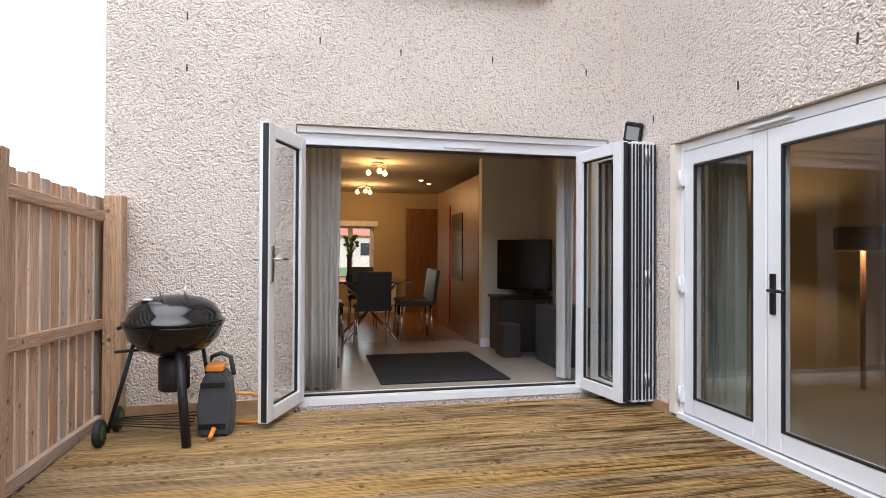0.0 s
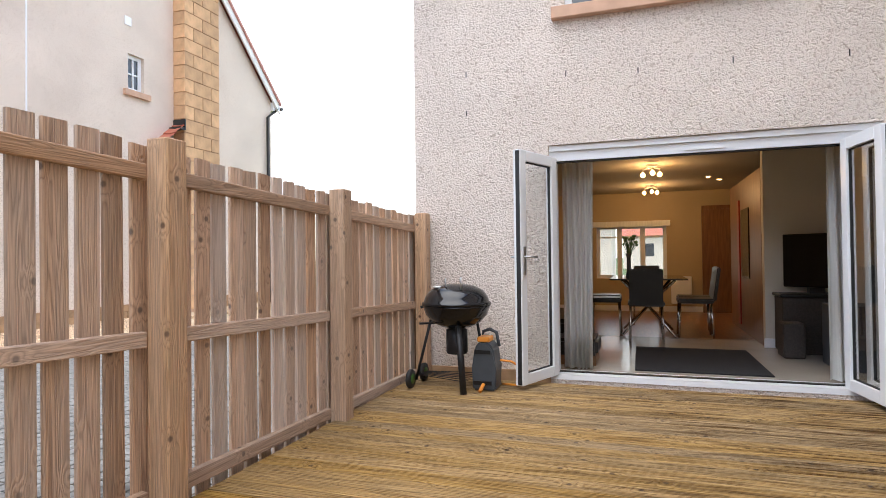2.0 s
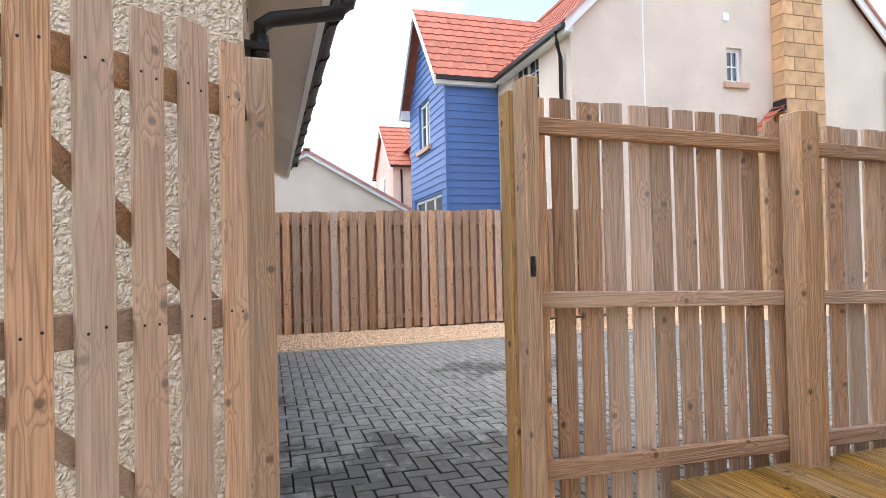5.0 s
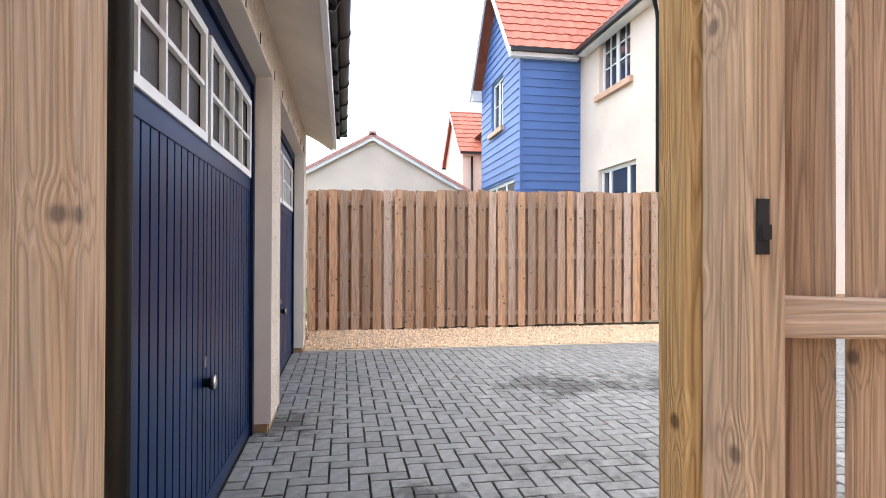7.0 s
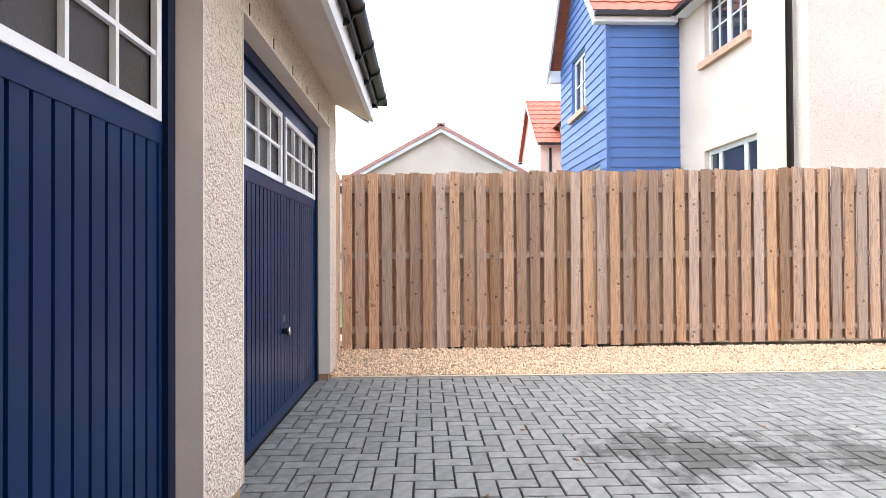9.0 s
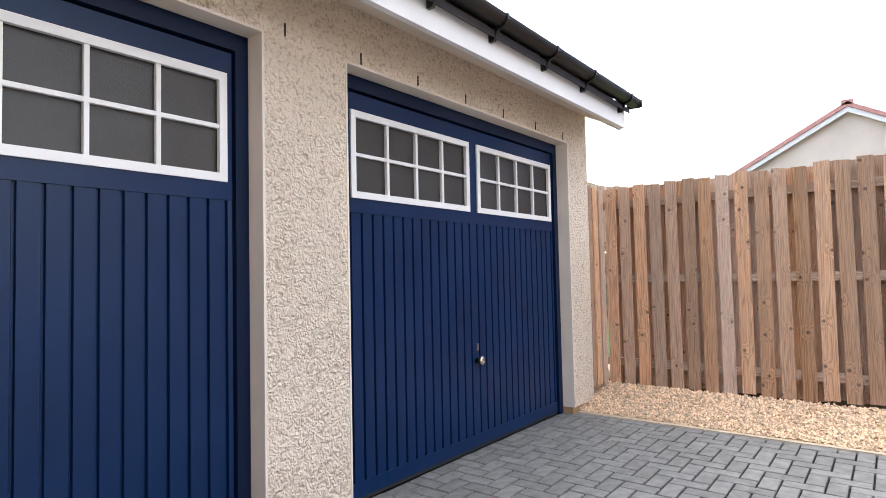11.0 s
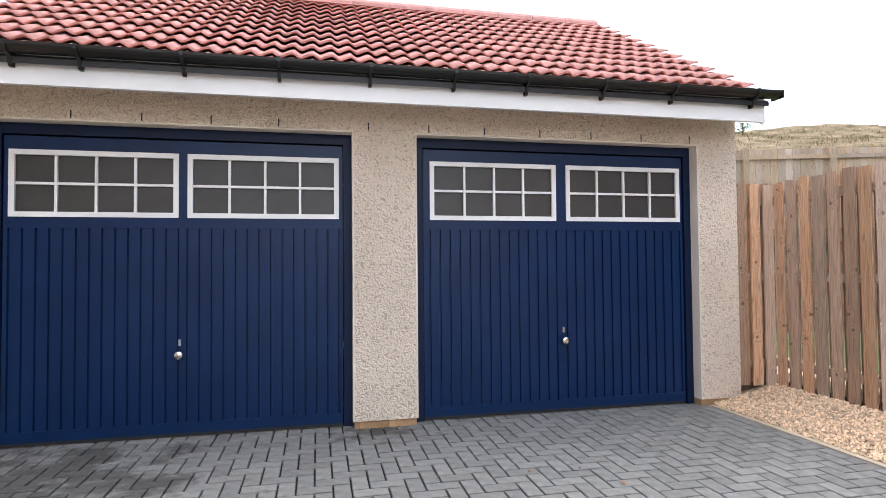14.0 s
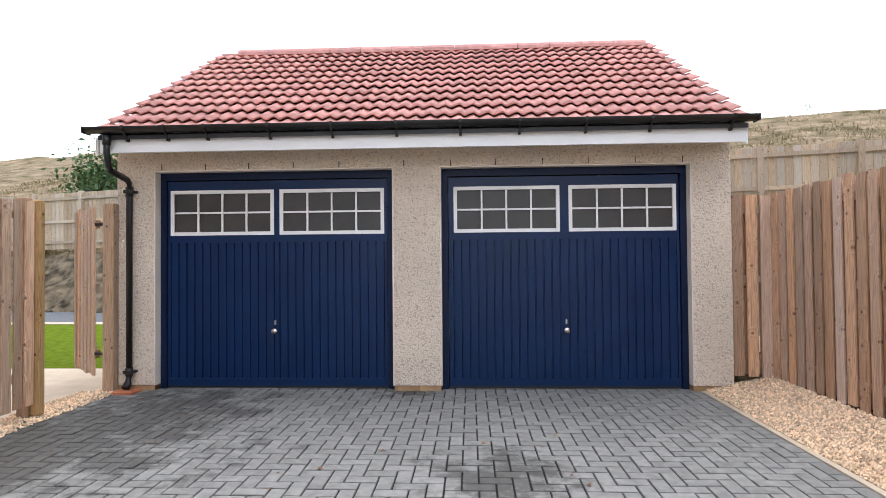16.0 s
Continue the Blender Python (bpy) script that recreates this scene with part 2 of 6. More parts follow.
    amount = nt.nodes.new("ShaderNodeMath")
    amount.operation = "MULTIPLY_ADD"
    amount.inputs[1].default_value, amount.inputs[2].default_value = 0.9 * grey, 0.1 * grey
    L(wrap.outputs["Value"], amount.inputs[0])
    both = nt.nodes.new("ShaderNodeMath")
    both.operation = "ADD"
    L(amount.outputs["Value"], both.inputs[0])
    L(wr.outputs["Result"], both.inputs[1])
    L(both.outputs["Value"], wm.inputs[0])
    L(mk.outputs[2], wm.inputs[6])
    mr = nt.nodes.new("ShaderNodeMapRange")
    mr.inputs["To Min"].default_value, mr.inputs["To Max"].default_value = 1 - per_object, 1 + per_object
    L(oi.outputs["Random"], mr.inputs["Value"])
    hs = nt.nodes.new("ShaderNodeHueSaturation")
    L(mr.outputs["Result"], hs.inputs["Value"])
    tone = nt.nodes.new("ShaderNodeMapRange")
    tone.inputs["To Min"].default_value, tone.inputs["To Max"].default_value = 1.08, 0.82
    L(wrap.outputs["Value"], tone.inputs["Value"])
    L(tone.outputs["Result"], hs.inputs["Saturation"])
    L(wm.outputs[2], hs.inputs["Color"])
    last = hs.outputs["Color"]
    if stain:
        sn = nt.nodes.new("ShaderNodeTexNoise")
        sn.inputs["Scale"].default_value, sn.inputs["Detail"].default_value = 1.1, 8
        smap = nt.nodes.new("ShaderNodeMapping")
        smap.inputs["Scale"].default_value = (2.2, 34.0, 1)
        L(shift.outputs["Vector"], smap.inputs["Vector"])
        L(smap.outputs["Vector"], sn.inputs["Vector"])
        sr = nt.nodes.new("ShaderNodeMapRange")
        sr.inputs["From Min"].default_value, sr.inputs["From Max"].default_value = 0.44, 0.64
        sr.inputs["To Max"].default_value = stain
        L(sn.outputs["Fac"], sr.inputs["Value"])
        sm = nt.nodes.new("ShaderNodeMix")
        sm.data_type, sm.blend_type = "RGBA", "MULTIPLY"
        sm.inputs[7].default_value = (0.26, 0.19, 0.1, 1)
        geo = nt.nodes.new("ShaderNodeNewGeometry")
        wet = nt.nodes.new("ShaderNodeTexNoise")
        wet.inputs["Scale"].default_value, wet.inputs["Detail"].default_value = 0.8, 6
        L(geo.outputs["Position"], wet.inputs["Vector"])
        sep = nt.nodes.new("ShaderNodeSeparateXYZ")
        L(geo.outputs["Position"], sep.inputs["Vector"])
        lean = nt.nodes.new("ShaderNodeMath")
        lean.operation = "MULTIPLY_ADD"
        lean.inputs[1].default_value = 0.16
        L(sep.outputs["X"], lean.inputs[0])
        L(wet.outputs["Fac"], lean.inputs[2])
        wetr = nt.nodes.new("ShaderNodeMapRange")
        wetr.inputs["From Min"].default_value, wetr.inputs["From Max"].default_value = 0.38, 0.68
        wetr.inputs["To Min"].default_value, wetr.inputs["To Max"].default_value = 0.3, 1.25
        L(lean.outputs["Value"], wetr.inputs["Value"])
        prod = nt.nodes.new("ShaderNodeMath")
        prod.operation, prod.use_clamp = "MULTIPLY", True
        L(sr.outputs["Result"], prod.inputs[0])
        L(wetr.outputs["Result"], prod.inputs[1])
        L(prod.outputs["Value"], sm.inputs[0])
        L(last, sm.inputs[6])
        last = sm.outputs[2]
    L(last, b.inputs["Base Color"])
    bp = nt.nodes.new("ShaderNodeBump")
    bp.inputs["Strength"].default_value, bp.inputs["Distance"].default_value = 0.5, 0.005
    L(frac.outputs["Value"], bp.inputs["Height"])
    L(bp.outputs["Normal"], b.inputs["Normal"])
    return m


def glass(name, rough=0.0, tint=(0.97, 0.985, 0.98)):
    m = bpy.data.materials.new(name)
    m.use_nodes = True
    b = m.node_tree.nodes["Principled BSDF"]
    b.inputs["Base Color"].default_value = (*tint, 1)
    b.inputs["Roughness"].default_value = rough
    b.inputs["IOR"].default_value = 1.5
    b.inputs["Transmission Weight"].default_value = 1.0
    return m


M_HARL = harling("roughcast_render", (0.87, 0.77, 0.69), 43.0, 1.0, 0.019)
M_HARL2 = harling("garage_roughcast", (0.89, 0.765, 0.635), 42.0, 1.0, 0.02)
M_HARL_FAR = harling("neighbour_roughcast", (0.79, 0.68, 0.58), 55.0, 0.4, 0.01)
M_SMOOTH = mat("smooth_cream_render", (0.8, 0.715, 0.62), 0.85, vary=0.06, scale=3, bump=0.15, bump_scale=90)
M_SILL = mat("buff_cast_stone", (0.6, 0.38, 0.265), 0.85, vary=0.12, scale=6, bump=0.2, bump_scale=120)
M_UPVC = mat("white_upvc", (0.82, 0.83, 0.84), 0.28, vary=0.02, scale=4)
M_RUBBER = mat("black_rubber_seal", (0.015, 0.015, 0.016), 0.6, vary=0.2)
M_GLASS = glass("clear_glass")
M_STEEL = mat("brushed_steel", (0.6, 0.6, 0.6), 0.3, 1.0, vary=0.05)
M_BLACKP = mat("black_gutter_plastic", (0.008, 0.0075, 0.0075), 0.42, vary=0.3, scale=5)
M_BLACKM = mat("black_enamel", (0.007, 0.007, 0.008), 0.12, vary=0.2, scale=3)
M_BLACKMATT = mat("black_painted_steel", (0.014, 0.014, 0.016), 0.5, vary=0.3, scale=20)
M_GREYP = mat("slate_grey_plastic", (0.06, 0.068, 0.078), 0.45, vary=0.12, scale=9)
M_ORANGE = mat("orange_plastic", (0.8, 0.3, 0.04), 0.4, vary=0.08)
M_FENCE = timber("fence_softwood", (0.57, 0.36, 0.23), (0.22, 0.1, 0.05), 2, grey=0.44, per_object=0.28)
M_FENCE_Y = timber("fence_rail_softwood", (0.48, 0.295, 0.18), (0.25, 0.135, 0.07), 1, grey=0.3)
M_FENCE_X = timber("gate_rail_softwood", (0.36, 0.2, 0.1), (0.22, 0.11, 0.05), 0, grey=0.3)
M_POST = timber("post_softwood", (0.53, 0.34, 0.21), (0.27, 0.15, 0.075), 2, grey=0.36, per_object=0.12)
M_SHELT = timber("sheltered_softwood", (0.42, 0.265, 0.125), (0.26, 0.13, 0.045), 2, grey=0.06, per_object=0.05)
M_FAR = timber("boundary_fence_softwood", (0.57, 0.335, 0.195), (0.22, 0.1, 0.048), 2, grey=0.24, per_object=0.3)
M_BACK = timber("pale_fence_softwood", (0.5, 0.36, 0.235), (0.3, 0.2, 0.12), 2, grey=0.3)
M_DECK = timber("decking_softwood", (0.35, 0.208, 0.06), (0.12, 0.062, 0.018), 0, rough=0.6, per_object=0.22, grey=0.07, stain=0.9)
M_BLUE = mat("blue_garage_steel", (0.002, 0.0195, 0.075), 0.34, spec=0.24, vary=0.12, scale=2.5, bump=0.03, bump_scale=200)
M_NAVY = mat("navy_door_frame_paint", (0.003, 0.011, 0.04), 0.45, spec=0.2, vary=0.15, scale=3)
M_WHITE = mat("white_painted_trim", (0.86, 0.86, 0.86), 0.45, vary=0.04, scale=2)
M_OBSC = mat("obscured_grey_glazing", (0.04, 0.038, 0.037), 0.34, vary=0.15, scale=6, bump=0.5, bump_scale=160, bump_dist=0.004)
M_TILE = mat("red_concrete_pantile", (0.56, 0.28, 0.24), 0.75, spec=0.25, vary=0.16, scale=9, bump=0.15, bump_scale=150, per_object=0.12)
M_TILE2 = mat("orange_concrete_tile", (0.43, 0.135, 0.08), 0.7, vary=0.14, scale=5, island=0.12)
M_PAVER = mat("charcoal_block_paver", (0.22, 0.213, 0.198), 0.8, spec=0.25, patch=0.85, vary=0.2, scale=14, bump=0.3, bump_scale=170, per_object=0.12, bump_dist=0.003)
M_PAVER_J = mat("charcoal_block_paving", (0.22, 0.213, 0.198), 0.8, spec=0.25, patch=0.85, vary=0.2, scale=14, bump=0.3, bump_scale=170, island=0.12, bump_dist=0.003)
M_JOINT = mat("dark_joint_sand", (0.016, 0.016, 0.015), 0.95, vary=0.4, scale=60, bump=0.4, bump_scale=200)
M_GRAVEL = mat("buff_gravel_bed", (0.55, 0.4, 0.25), 0.95, vary=0.4, scale=45, bump=1.0, bump_scale=60)
M_STONE = mat("buff_gravel_stones", (0.74, 0.54, 0.36), 0.85, vary=0.15, scale=20, island=0.4)
M_SOIL = mat("grass_and_soil", (0.09, 0.13, 0.04), 0.95, vary=0.4, scale=3, bump=0.8, bump_scale=30)
M_LAWN = mat("mown_lawn", (0.105, 0.15, 0.008), 1.0, spec=0.05, vary=0.35, scale=9, bump=0.9, bump_scale=90)
M_HILL = mat("rough_hillside_grass", (0.16, 0.135, 0.065), 1.0, spec=0.05, vary=0.35, scale=0.9, color2=(0.36, 0.26, 0.17), bump=1.0, bump_scale=4, bump_dist=0.3)
M_SLAB = mat("buff_concrete_slab", (0.55, 0.45, 0.33), 0.9, vary=0.1, scale=5, bump=0.2, bump_scale=120)
M_ROAD = mat("grey_asphalt", (0.12, 0.125, 0.13), 0.9, vary=0.15, scale=12, bump=0.3, bump_scale=100)
M_ROCK = mat("dark_stony_bank", (0.07, 0.058, 0.042), 1.0, spec=0.1, vary=0.6, scale=3.5, color2=(0.26, 0.2, 0.13), bump=1.0, bump_scale=9, bump_dist=0.08)
M_SIDING = mat("blue_painted_weatherboard", (0.075, 0.155, 0.38), 0.5, vary=0.06, scale=3, per_object=0.06)
M_BLOCK = mat("buff_stone_block", (0.6, 0.37, 0.2), 0.9, vary=0.16, scale=5, bump=0.4, bump_scale=40, per_object=0.14)
M_BRICKB = mat("buff_base_brick", (0.42, 0.26, 0.14), 0.9, vary=0.2, scale=8, per_object=0.1, bump=0.3, bump_scale=70)
M_DARKGL = mat("dark_window_glass", (0.03, 0.035, 0.045), 0.05, vary=0.3, scale=0.8, spec=0.9)
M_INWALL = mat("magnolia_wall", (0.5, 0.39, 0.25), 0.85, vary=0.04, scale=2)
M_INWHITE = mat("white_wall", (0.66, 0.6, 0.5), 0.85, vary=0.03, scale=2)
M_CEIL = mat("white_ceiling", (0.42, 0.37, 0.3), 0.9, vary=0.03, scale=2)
M_FLOORT = mat("pale_floor_tile", (0.46, 0.41, 0.35), 0.22, vary=0.08, scale=2)
M_WOODF = mat("warm_wood_floor", (0.28, 0.13, 0.055), 0.3, vary=0.25, scale=5, stretch=(8, 1, 1), per_object=0.12)
M_OAK = mat("oak_veneer", (0.22, 0.1, 0.04), 0.4, vary=0.25, scale=6, stretch=(6, 6, 0.6))
M_RUG = mat("charcoal_rug_pile", (0.025, 0.025, 0.028), 0.98, vary=0.4, scale=90, bump=0.8, bump_scale=250)
M_LEATHER = mat("black_faux_leather", (0.018, 0.016, 0.016), 0.4, vary=0.2, scale=10, bump=0.1, bump_scale=200)
M_CHROME = mat("chrome", (0.75, 0.75, 0.75), 0.12, 1.0, vary=0.02)
M_CURT = mat("grey_curtain_cloth", (0.82, 0.82, 0.8), 0.9, vary=0.08, scale=30, stretch=(1, 1, 0.05), bump=0.1, bump_scale=300)
M_CURTG = mat("pale_green_curtain_cloth", (0.62, 0.68, 0.63), 0.9, vary=0.1, scale=20, stretch=(1, 1, 0.05))
M_BULB = mat("glowing_bulb", (1, 0.8, 0.5), 0.5, emit=((1.0, 0.5, 0.15), 7.0))
M_SHADE = mat("brown_lamp_shade", (0.07, 0.045, 0.035), 0.8, vary=0.1)
M_CARPET = mat("beige_carpet", (0.4, 0.36, 0.29), 0.98, vary=0.12, scale=60, bump=0.5, bump_scale=250)
M_RED = mat("red_kitchen_gloss", (0.3, 0.02, 0.015), 0.3, vary=0.1)
M_LEAF = mat("shrub_leaves", (0.05, 0.1, 0.025), 0.7, vary=0.4, scale=6, island=0.4)
M_BARK = mat("brown_bark", (0.1, 0.07, 0.05), 0.95, vary=0.4, scale=20, bump=0.6, bump_scale=50)
M_TERRA = mat("terracotta_pipe_collar", (0.45, 0.15, 0.07), 0.7, vary=0.15)
M_GREEN = mat("green_wheel_trim", (0.05, 0.13, 0.02), 0.5, vary=0.1)
M_LED = mat("white_flood_lens", (0.32, 0.32, 0.31), 0.2, vary=0.05)
M_PLANTER = mat("dark_wicker", (0.05, 0.04, 0.035), 0.8, vary=0.3, scale=80, bump=0.6, bump_scale=160)


# ---- building helpers ----
def box(bm, x0, x1, y0, y1, z0, z1):
    v = [bm.verts.new(p) for p in ((x0, y0, z0), (x1, y0, z0), (x1, y1, z0), (x0, y1, z0), (x0, y0, z1), (x1, y0, z1), (x1, y1, z1), (x0, y1, z1))]
    for f in ((0, 3, 2, 1), (4, 5, 6, 7), (0, 1, 5, 4), (1, 2, 6, 5), (2, 3, 7, 6), (3, 0, 4, 7)):
        bm.faces.new([v[i] for i in f])
    return v


def boxes(*dims):
    bm = bmesh.new()
    for d in dims:
        box(bm, *d)
    return bm


def rounded(bm, r=0.004, segs=1):
    bmesh.ops.bevel(bm, geom=list(bm.edges), offset=r, segments=segs, affect="EDGES", clamp_overlap=True)
    return bm


def tube(bm, pts, r, sides=10, caps=True, r1=None):
    """A round bar along a chain of points."""
    rings = []
    pts = [Vector(p) for p in pts]
    for i, p in enumerate(pts):
        d = (pts[min(i + 1, len(pts) - 1)] - pts[max(i - 1, 0)]).normalized()
        up = Vector((0, 0, 1)) if abs(d.z) < 0.9 else Vector((1, 0, 0))
        a = d.cross(up).normalized()
        b = d.cross(a).normalized()
        rr = r if r1 is None else r + (r1 - r) * i / (len(pts) - 1)
        rings.append([bm.verts.new(p + (a * math.cos(k * math.tau / sides) + b * math.sin(k * math.tau / sides)) * rr) for k in range(sides)])
    for q, s in zip(rings, rings[1:]):
        for k in range(sides):
            f = bm.faces.new((q[k], q[(k + 1) % sides], s[(k + 1) % sides], s[k]))
            f.smooth = True
    if caps:
        bm.faces.new(rings[0])
        bm.faces.new(rings[-1])
    return bm


def lathe(bm, profile, centre, sides=28, axis="z"):
    """A body of revolution from (radius, height) pairs."""
    rings = []
    for r, h in profile:
        ring = []
        for k in range(sides):
            a = k * math.tau / sides
            c, s = r * math.cos(a), r * math.sin(a)
            p = {"z": (c, s, h), "y": (c, h, s), "x": (h, c, s)}[axis]
            ring.append(bm.verts.new(Vector(centre) + Vector(p)))
        rings.append(ring)
    for q, s in zip(rings, rings[1:]):
        for k in range(sides):
            f = bm.faces.new((q[k], q[(k + 1) % sides], s[(k + 1) % sides], s[k]))
            f.smooth = True
    bm.faces.new(rings[0])
    bm.faces.new(rings[-1])
    return bm


def prism(bm, outline, axis, a0, a1):
    """A flat outline carried along an axis; outline in the other two axes, in x y z order."""
    def at(p, a):
        return {"x": (a, p[0], p[1]), "y": (p[0], a, p[1]), "z": (p[0], p[1], a)}[axis]
    lo = [bm.verts.new(at(p, a0)) for p in outline]
    hi = [bm.verts.new(at(p, a1)) for p in outline]
    n = len(outline)
    for k in range(n):
        bm.faces.new((lo[k], lo[(k + 1) % n], hi[(k + 1) % n], hi[k]))
    bm.faces.new(lo)
    bm.faces.new(hi)
    return bm


def mesh_of(name, bm, material):
    bmesh.ops.recalc_face_normals(bm, faces=bm.faces)
    me = bpy.data.meshes.new(name)
    bm.to_mesh(me)
    bm.free()
    me.materials.append(material)
    return me


def world_of(ob):
    m = ob.matrix_basis.copy()
    if ob.parent:
        m = world_of(ob.parent) @ ob.matrix_parent_inverse @ m
    return m


def under(ob, parent):
    ob.parent = parent
    ob.matrix_parent_inverse = world_of(parent).inverted()
    return ob


def part(name, bm, material, parent, label=""):
    ob = under(new(name, mesh_of(name, bm, material)), parent)
    return tagged(ob, label)


def piece(name, me, parent, m):
    """One of many alike pieces, on shared mesh data, at a pose in the world."""
    ob = under(new(name, me), parent)
    ob.matrix_basis = m
    return ob


def thing(name, place, label, category, group="", kind=""):
    ob = new(name)
    ob.empty_display_size = 0.1
    ob.matrix_basis = Matrix.Translation(place)
    return tagged(ob, label, category, group, kind)


def solid(name, bm, material, label, category="", kind="structure", group=""):
    return tagged(new(name, mesh_of(name, bm, material)), label, category, group, kind)


def wall_boxes(axis, t0, t1, a0, a1, z0, z1, holes):
    """A wall of thickness t0..t1 that runs along axis from a0 to a1, with holes (a, b, low, high) through it."""
    bm = bmesh.new()
    cuts_a = sorted({a0, a1, *[h[0] for h in holes], *[h[1] for h in holes]})
    cuts_z = sorted({z0, z1, *[h[2] for h in holes], *[h[3] for h in holes]})
    for p, q in zip(cuts_a, cuts_a[1:]):
        for lo, hi in zip(cuts_z, cuts_z[1:]):
            ma, mz = (p + q) / 2, (lo + hi) / 2
            if any(h[0] < ma < h[1] and h[2] < mz < h[3] for h in holes):
                continue
            if axis == "x":
                box(bm, p, q, t0, t1, lo, hi)
            else:
                box(bm, t0, t1, p, q, lo, hi)
    bmesh.ops.remove_doubles(bm, verts=bm.verts, dist=0.0005)
    bm.verts.index_update()
    seen = {}
    for f in bm.faces:
        seen.setdefault(frozenset(v.index for v in f.verts), []).append(f)
    bmesh.ops.delete(bm, geom=[f for fs in seen.values() if len(fs) > 1 for f in fs], context="FACES_ONLY")
    return bm


# the house plot with its deck, fence and gate lies this far towards the drive
PLOT = -0.12


def settle(before):
    """Set every top-level object made since then over by PLOT."""
    for ob in bpy.data.objects:
        if ob.name not in before and ob.parent is None:
            ob.location.x += PLOT


def so_far():
    return {ob.name for ob in bpy.data.objects}


# ---- ground ----
solid("ground", boxes((-400, 400, -400, 400, -0.6, -0.09)), M_SOIL, "rough grass and soil ground", "ground")
DRIVE = (-7.75, -1.75, -1.1, 13.0)
paving_bed = solid("paving_bed", boxes((DRIVE[0], DRIVE[1], DRIVE[2] - 0.05, DRIVE[3], -0.085, -0.016)), M_JOINT, "dark sand bed between grey paving blocks", "paving")
solid("gravel_bed", boxes((-8.9, -7.80, -6.0, 13.0, -0.085, -0.004)), M_GRAVEL, "bed of buff gravel beside the drive", "gravel")
edging = solid("edging_kerb", boxes((-7.80, -7.752, -0.98, 13.0, -0.085, 0.006)), M_SLAB, "buff concrete edging along the block paving", "kerb")

# ---- our house: shell ----
mark = so_far()
HW = 4.42
house_rear = solid("wall_rear", wall_boxes("x", HW, HW + 0.28, -1.68, 2.045, -0.085, 6.2, [(-0.46, 1.95, 0.27, 2.262), (-0.31, 1.29, 3.42, 4.6)]), M_HARL, "cream roughcast rear wall of the house", "wall")
solid("wall_wing", wall_boxes("y", 2.045, 2.32, -3.0, HW + 0.28, -0.085, 6.2, [(2.1, 3.76, 0.25, 2.105)]), M_HARL, "cream roughcast side wall of the wing", "wall")
solid("wall_side", boxes((-1.68, -1.40, HW + 0.28, 11.2, -0.085, 6.2)), M_HARL, "cream roughcast gable wall of the house", "wall")
solid("wall_wing_end", boxes((2.32, 7.5, -3.0, -2.72, -0.085, 6.2)), M_HARL, "cream roughcast end wall of the wing", "wall")
solid("wall_wing_far", boxes((7.2, 7.5, -2.72, 11.2, -0.085, 6.2)), M_HARL, "cream roughcast far wall of the house", "wall")
solid("wall_front", wall_boxes("x", 10.92, 11.2, -1.40, 7.2, -0.085, 6.2, [(-0.52, 0.74, 0.88, 1.88)]), M_HARL, "cream roughcast front wall of the house", "wall")
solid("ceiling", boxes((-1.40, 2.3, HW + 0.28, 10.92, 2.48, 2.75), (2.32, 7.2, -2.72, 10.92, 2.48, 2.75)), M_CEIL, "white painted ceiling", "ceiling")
bm = prism(bmesh.new(), [(-2.0, 6.1), (7.8, 6.1), (2.9, 9.6)], "y", HW - 0.3, 11.5)
prism(bm, [(1.8, 6.1), (7.8, 6.1), (4.8, 8.4)], "y", -3.3, HW - 0.3)
house_roof = solid("roof", bm, M_TILE2, "red tiled house roof", "roof")
solid("floor_living", boxes((-1.40, 2.3, HW + 0.28, 7.3, -0.085, 0.27)), M_FLOORT, "pale polished tile floor", "floor")
solid("floor_dining", boxes((-1.40, 2.3, 7.3, 10.92, -0.085, 0.268)), M_WOODF, "warm brown wooden floor", "floor")
solid("floor_wing", boxes((2.32, 7.2, -2.72, 10.92, -0.085, 0.268)), M_CARPET, "beige carpet floor", "floor")
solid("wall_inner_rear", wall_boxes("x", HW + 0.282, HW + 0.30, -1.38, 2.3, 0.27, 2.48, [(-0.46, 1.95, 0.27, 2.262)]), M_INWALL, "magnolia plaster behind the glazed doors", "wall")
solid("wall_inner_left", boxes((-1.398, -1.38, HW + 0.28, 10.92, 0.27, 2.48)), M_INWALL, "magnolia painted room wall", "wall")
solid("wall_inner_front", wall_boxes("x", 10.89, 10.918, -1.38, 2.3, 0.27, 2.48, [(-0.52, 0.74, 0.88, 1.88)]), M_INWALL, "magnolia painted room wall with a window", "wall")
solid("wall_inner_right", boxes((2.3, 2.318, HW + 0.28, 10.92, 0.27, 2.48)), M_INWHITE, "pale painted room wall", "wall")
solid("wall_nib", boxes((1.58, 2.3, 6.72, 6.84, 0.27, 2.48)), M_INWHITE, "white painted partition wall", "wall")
solid("baseboard", boxes((1.565, 2.3, 6.705, 6.72, 0.27, 0.37), (-1.38, 1.4, 10.875, 10.89, 0.27, 0.37)), M_WHITE, "white painted skirting board", "baseboard")
solid("house_plinth", boxes((-1.66, -0.46, HW - 0.022, HW, 0.20, 0.335), (1.95, 2.03, HW - 0.022, HW, 0.20, 0.335), (2.023, 2.045, 3.76, HW, 0.2, 0.335)), M_BRICKB, "buff brick base course of the house wall", "trim")
# smooth render bands round the openings
solid("trim_patio_reveal", boxes((2.047, 2.09, 3.70, 3.757, 0.28, 2.10)), M_SMOOTH, "smooth cream render band beside the patio doors", "trim")

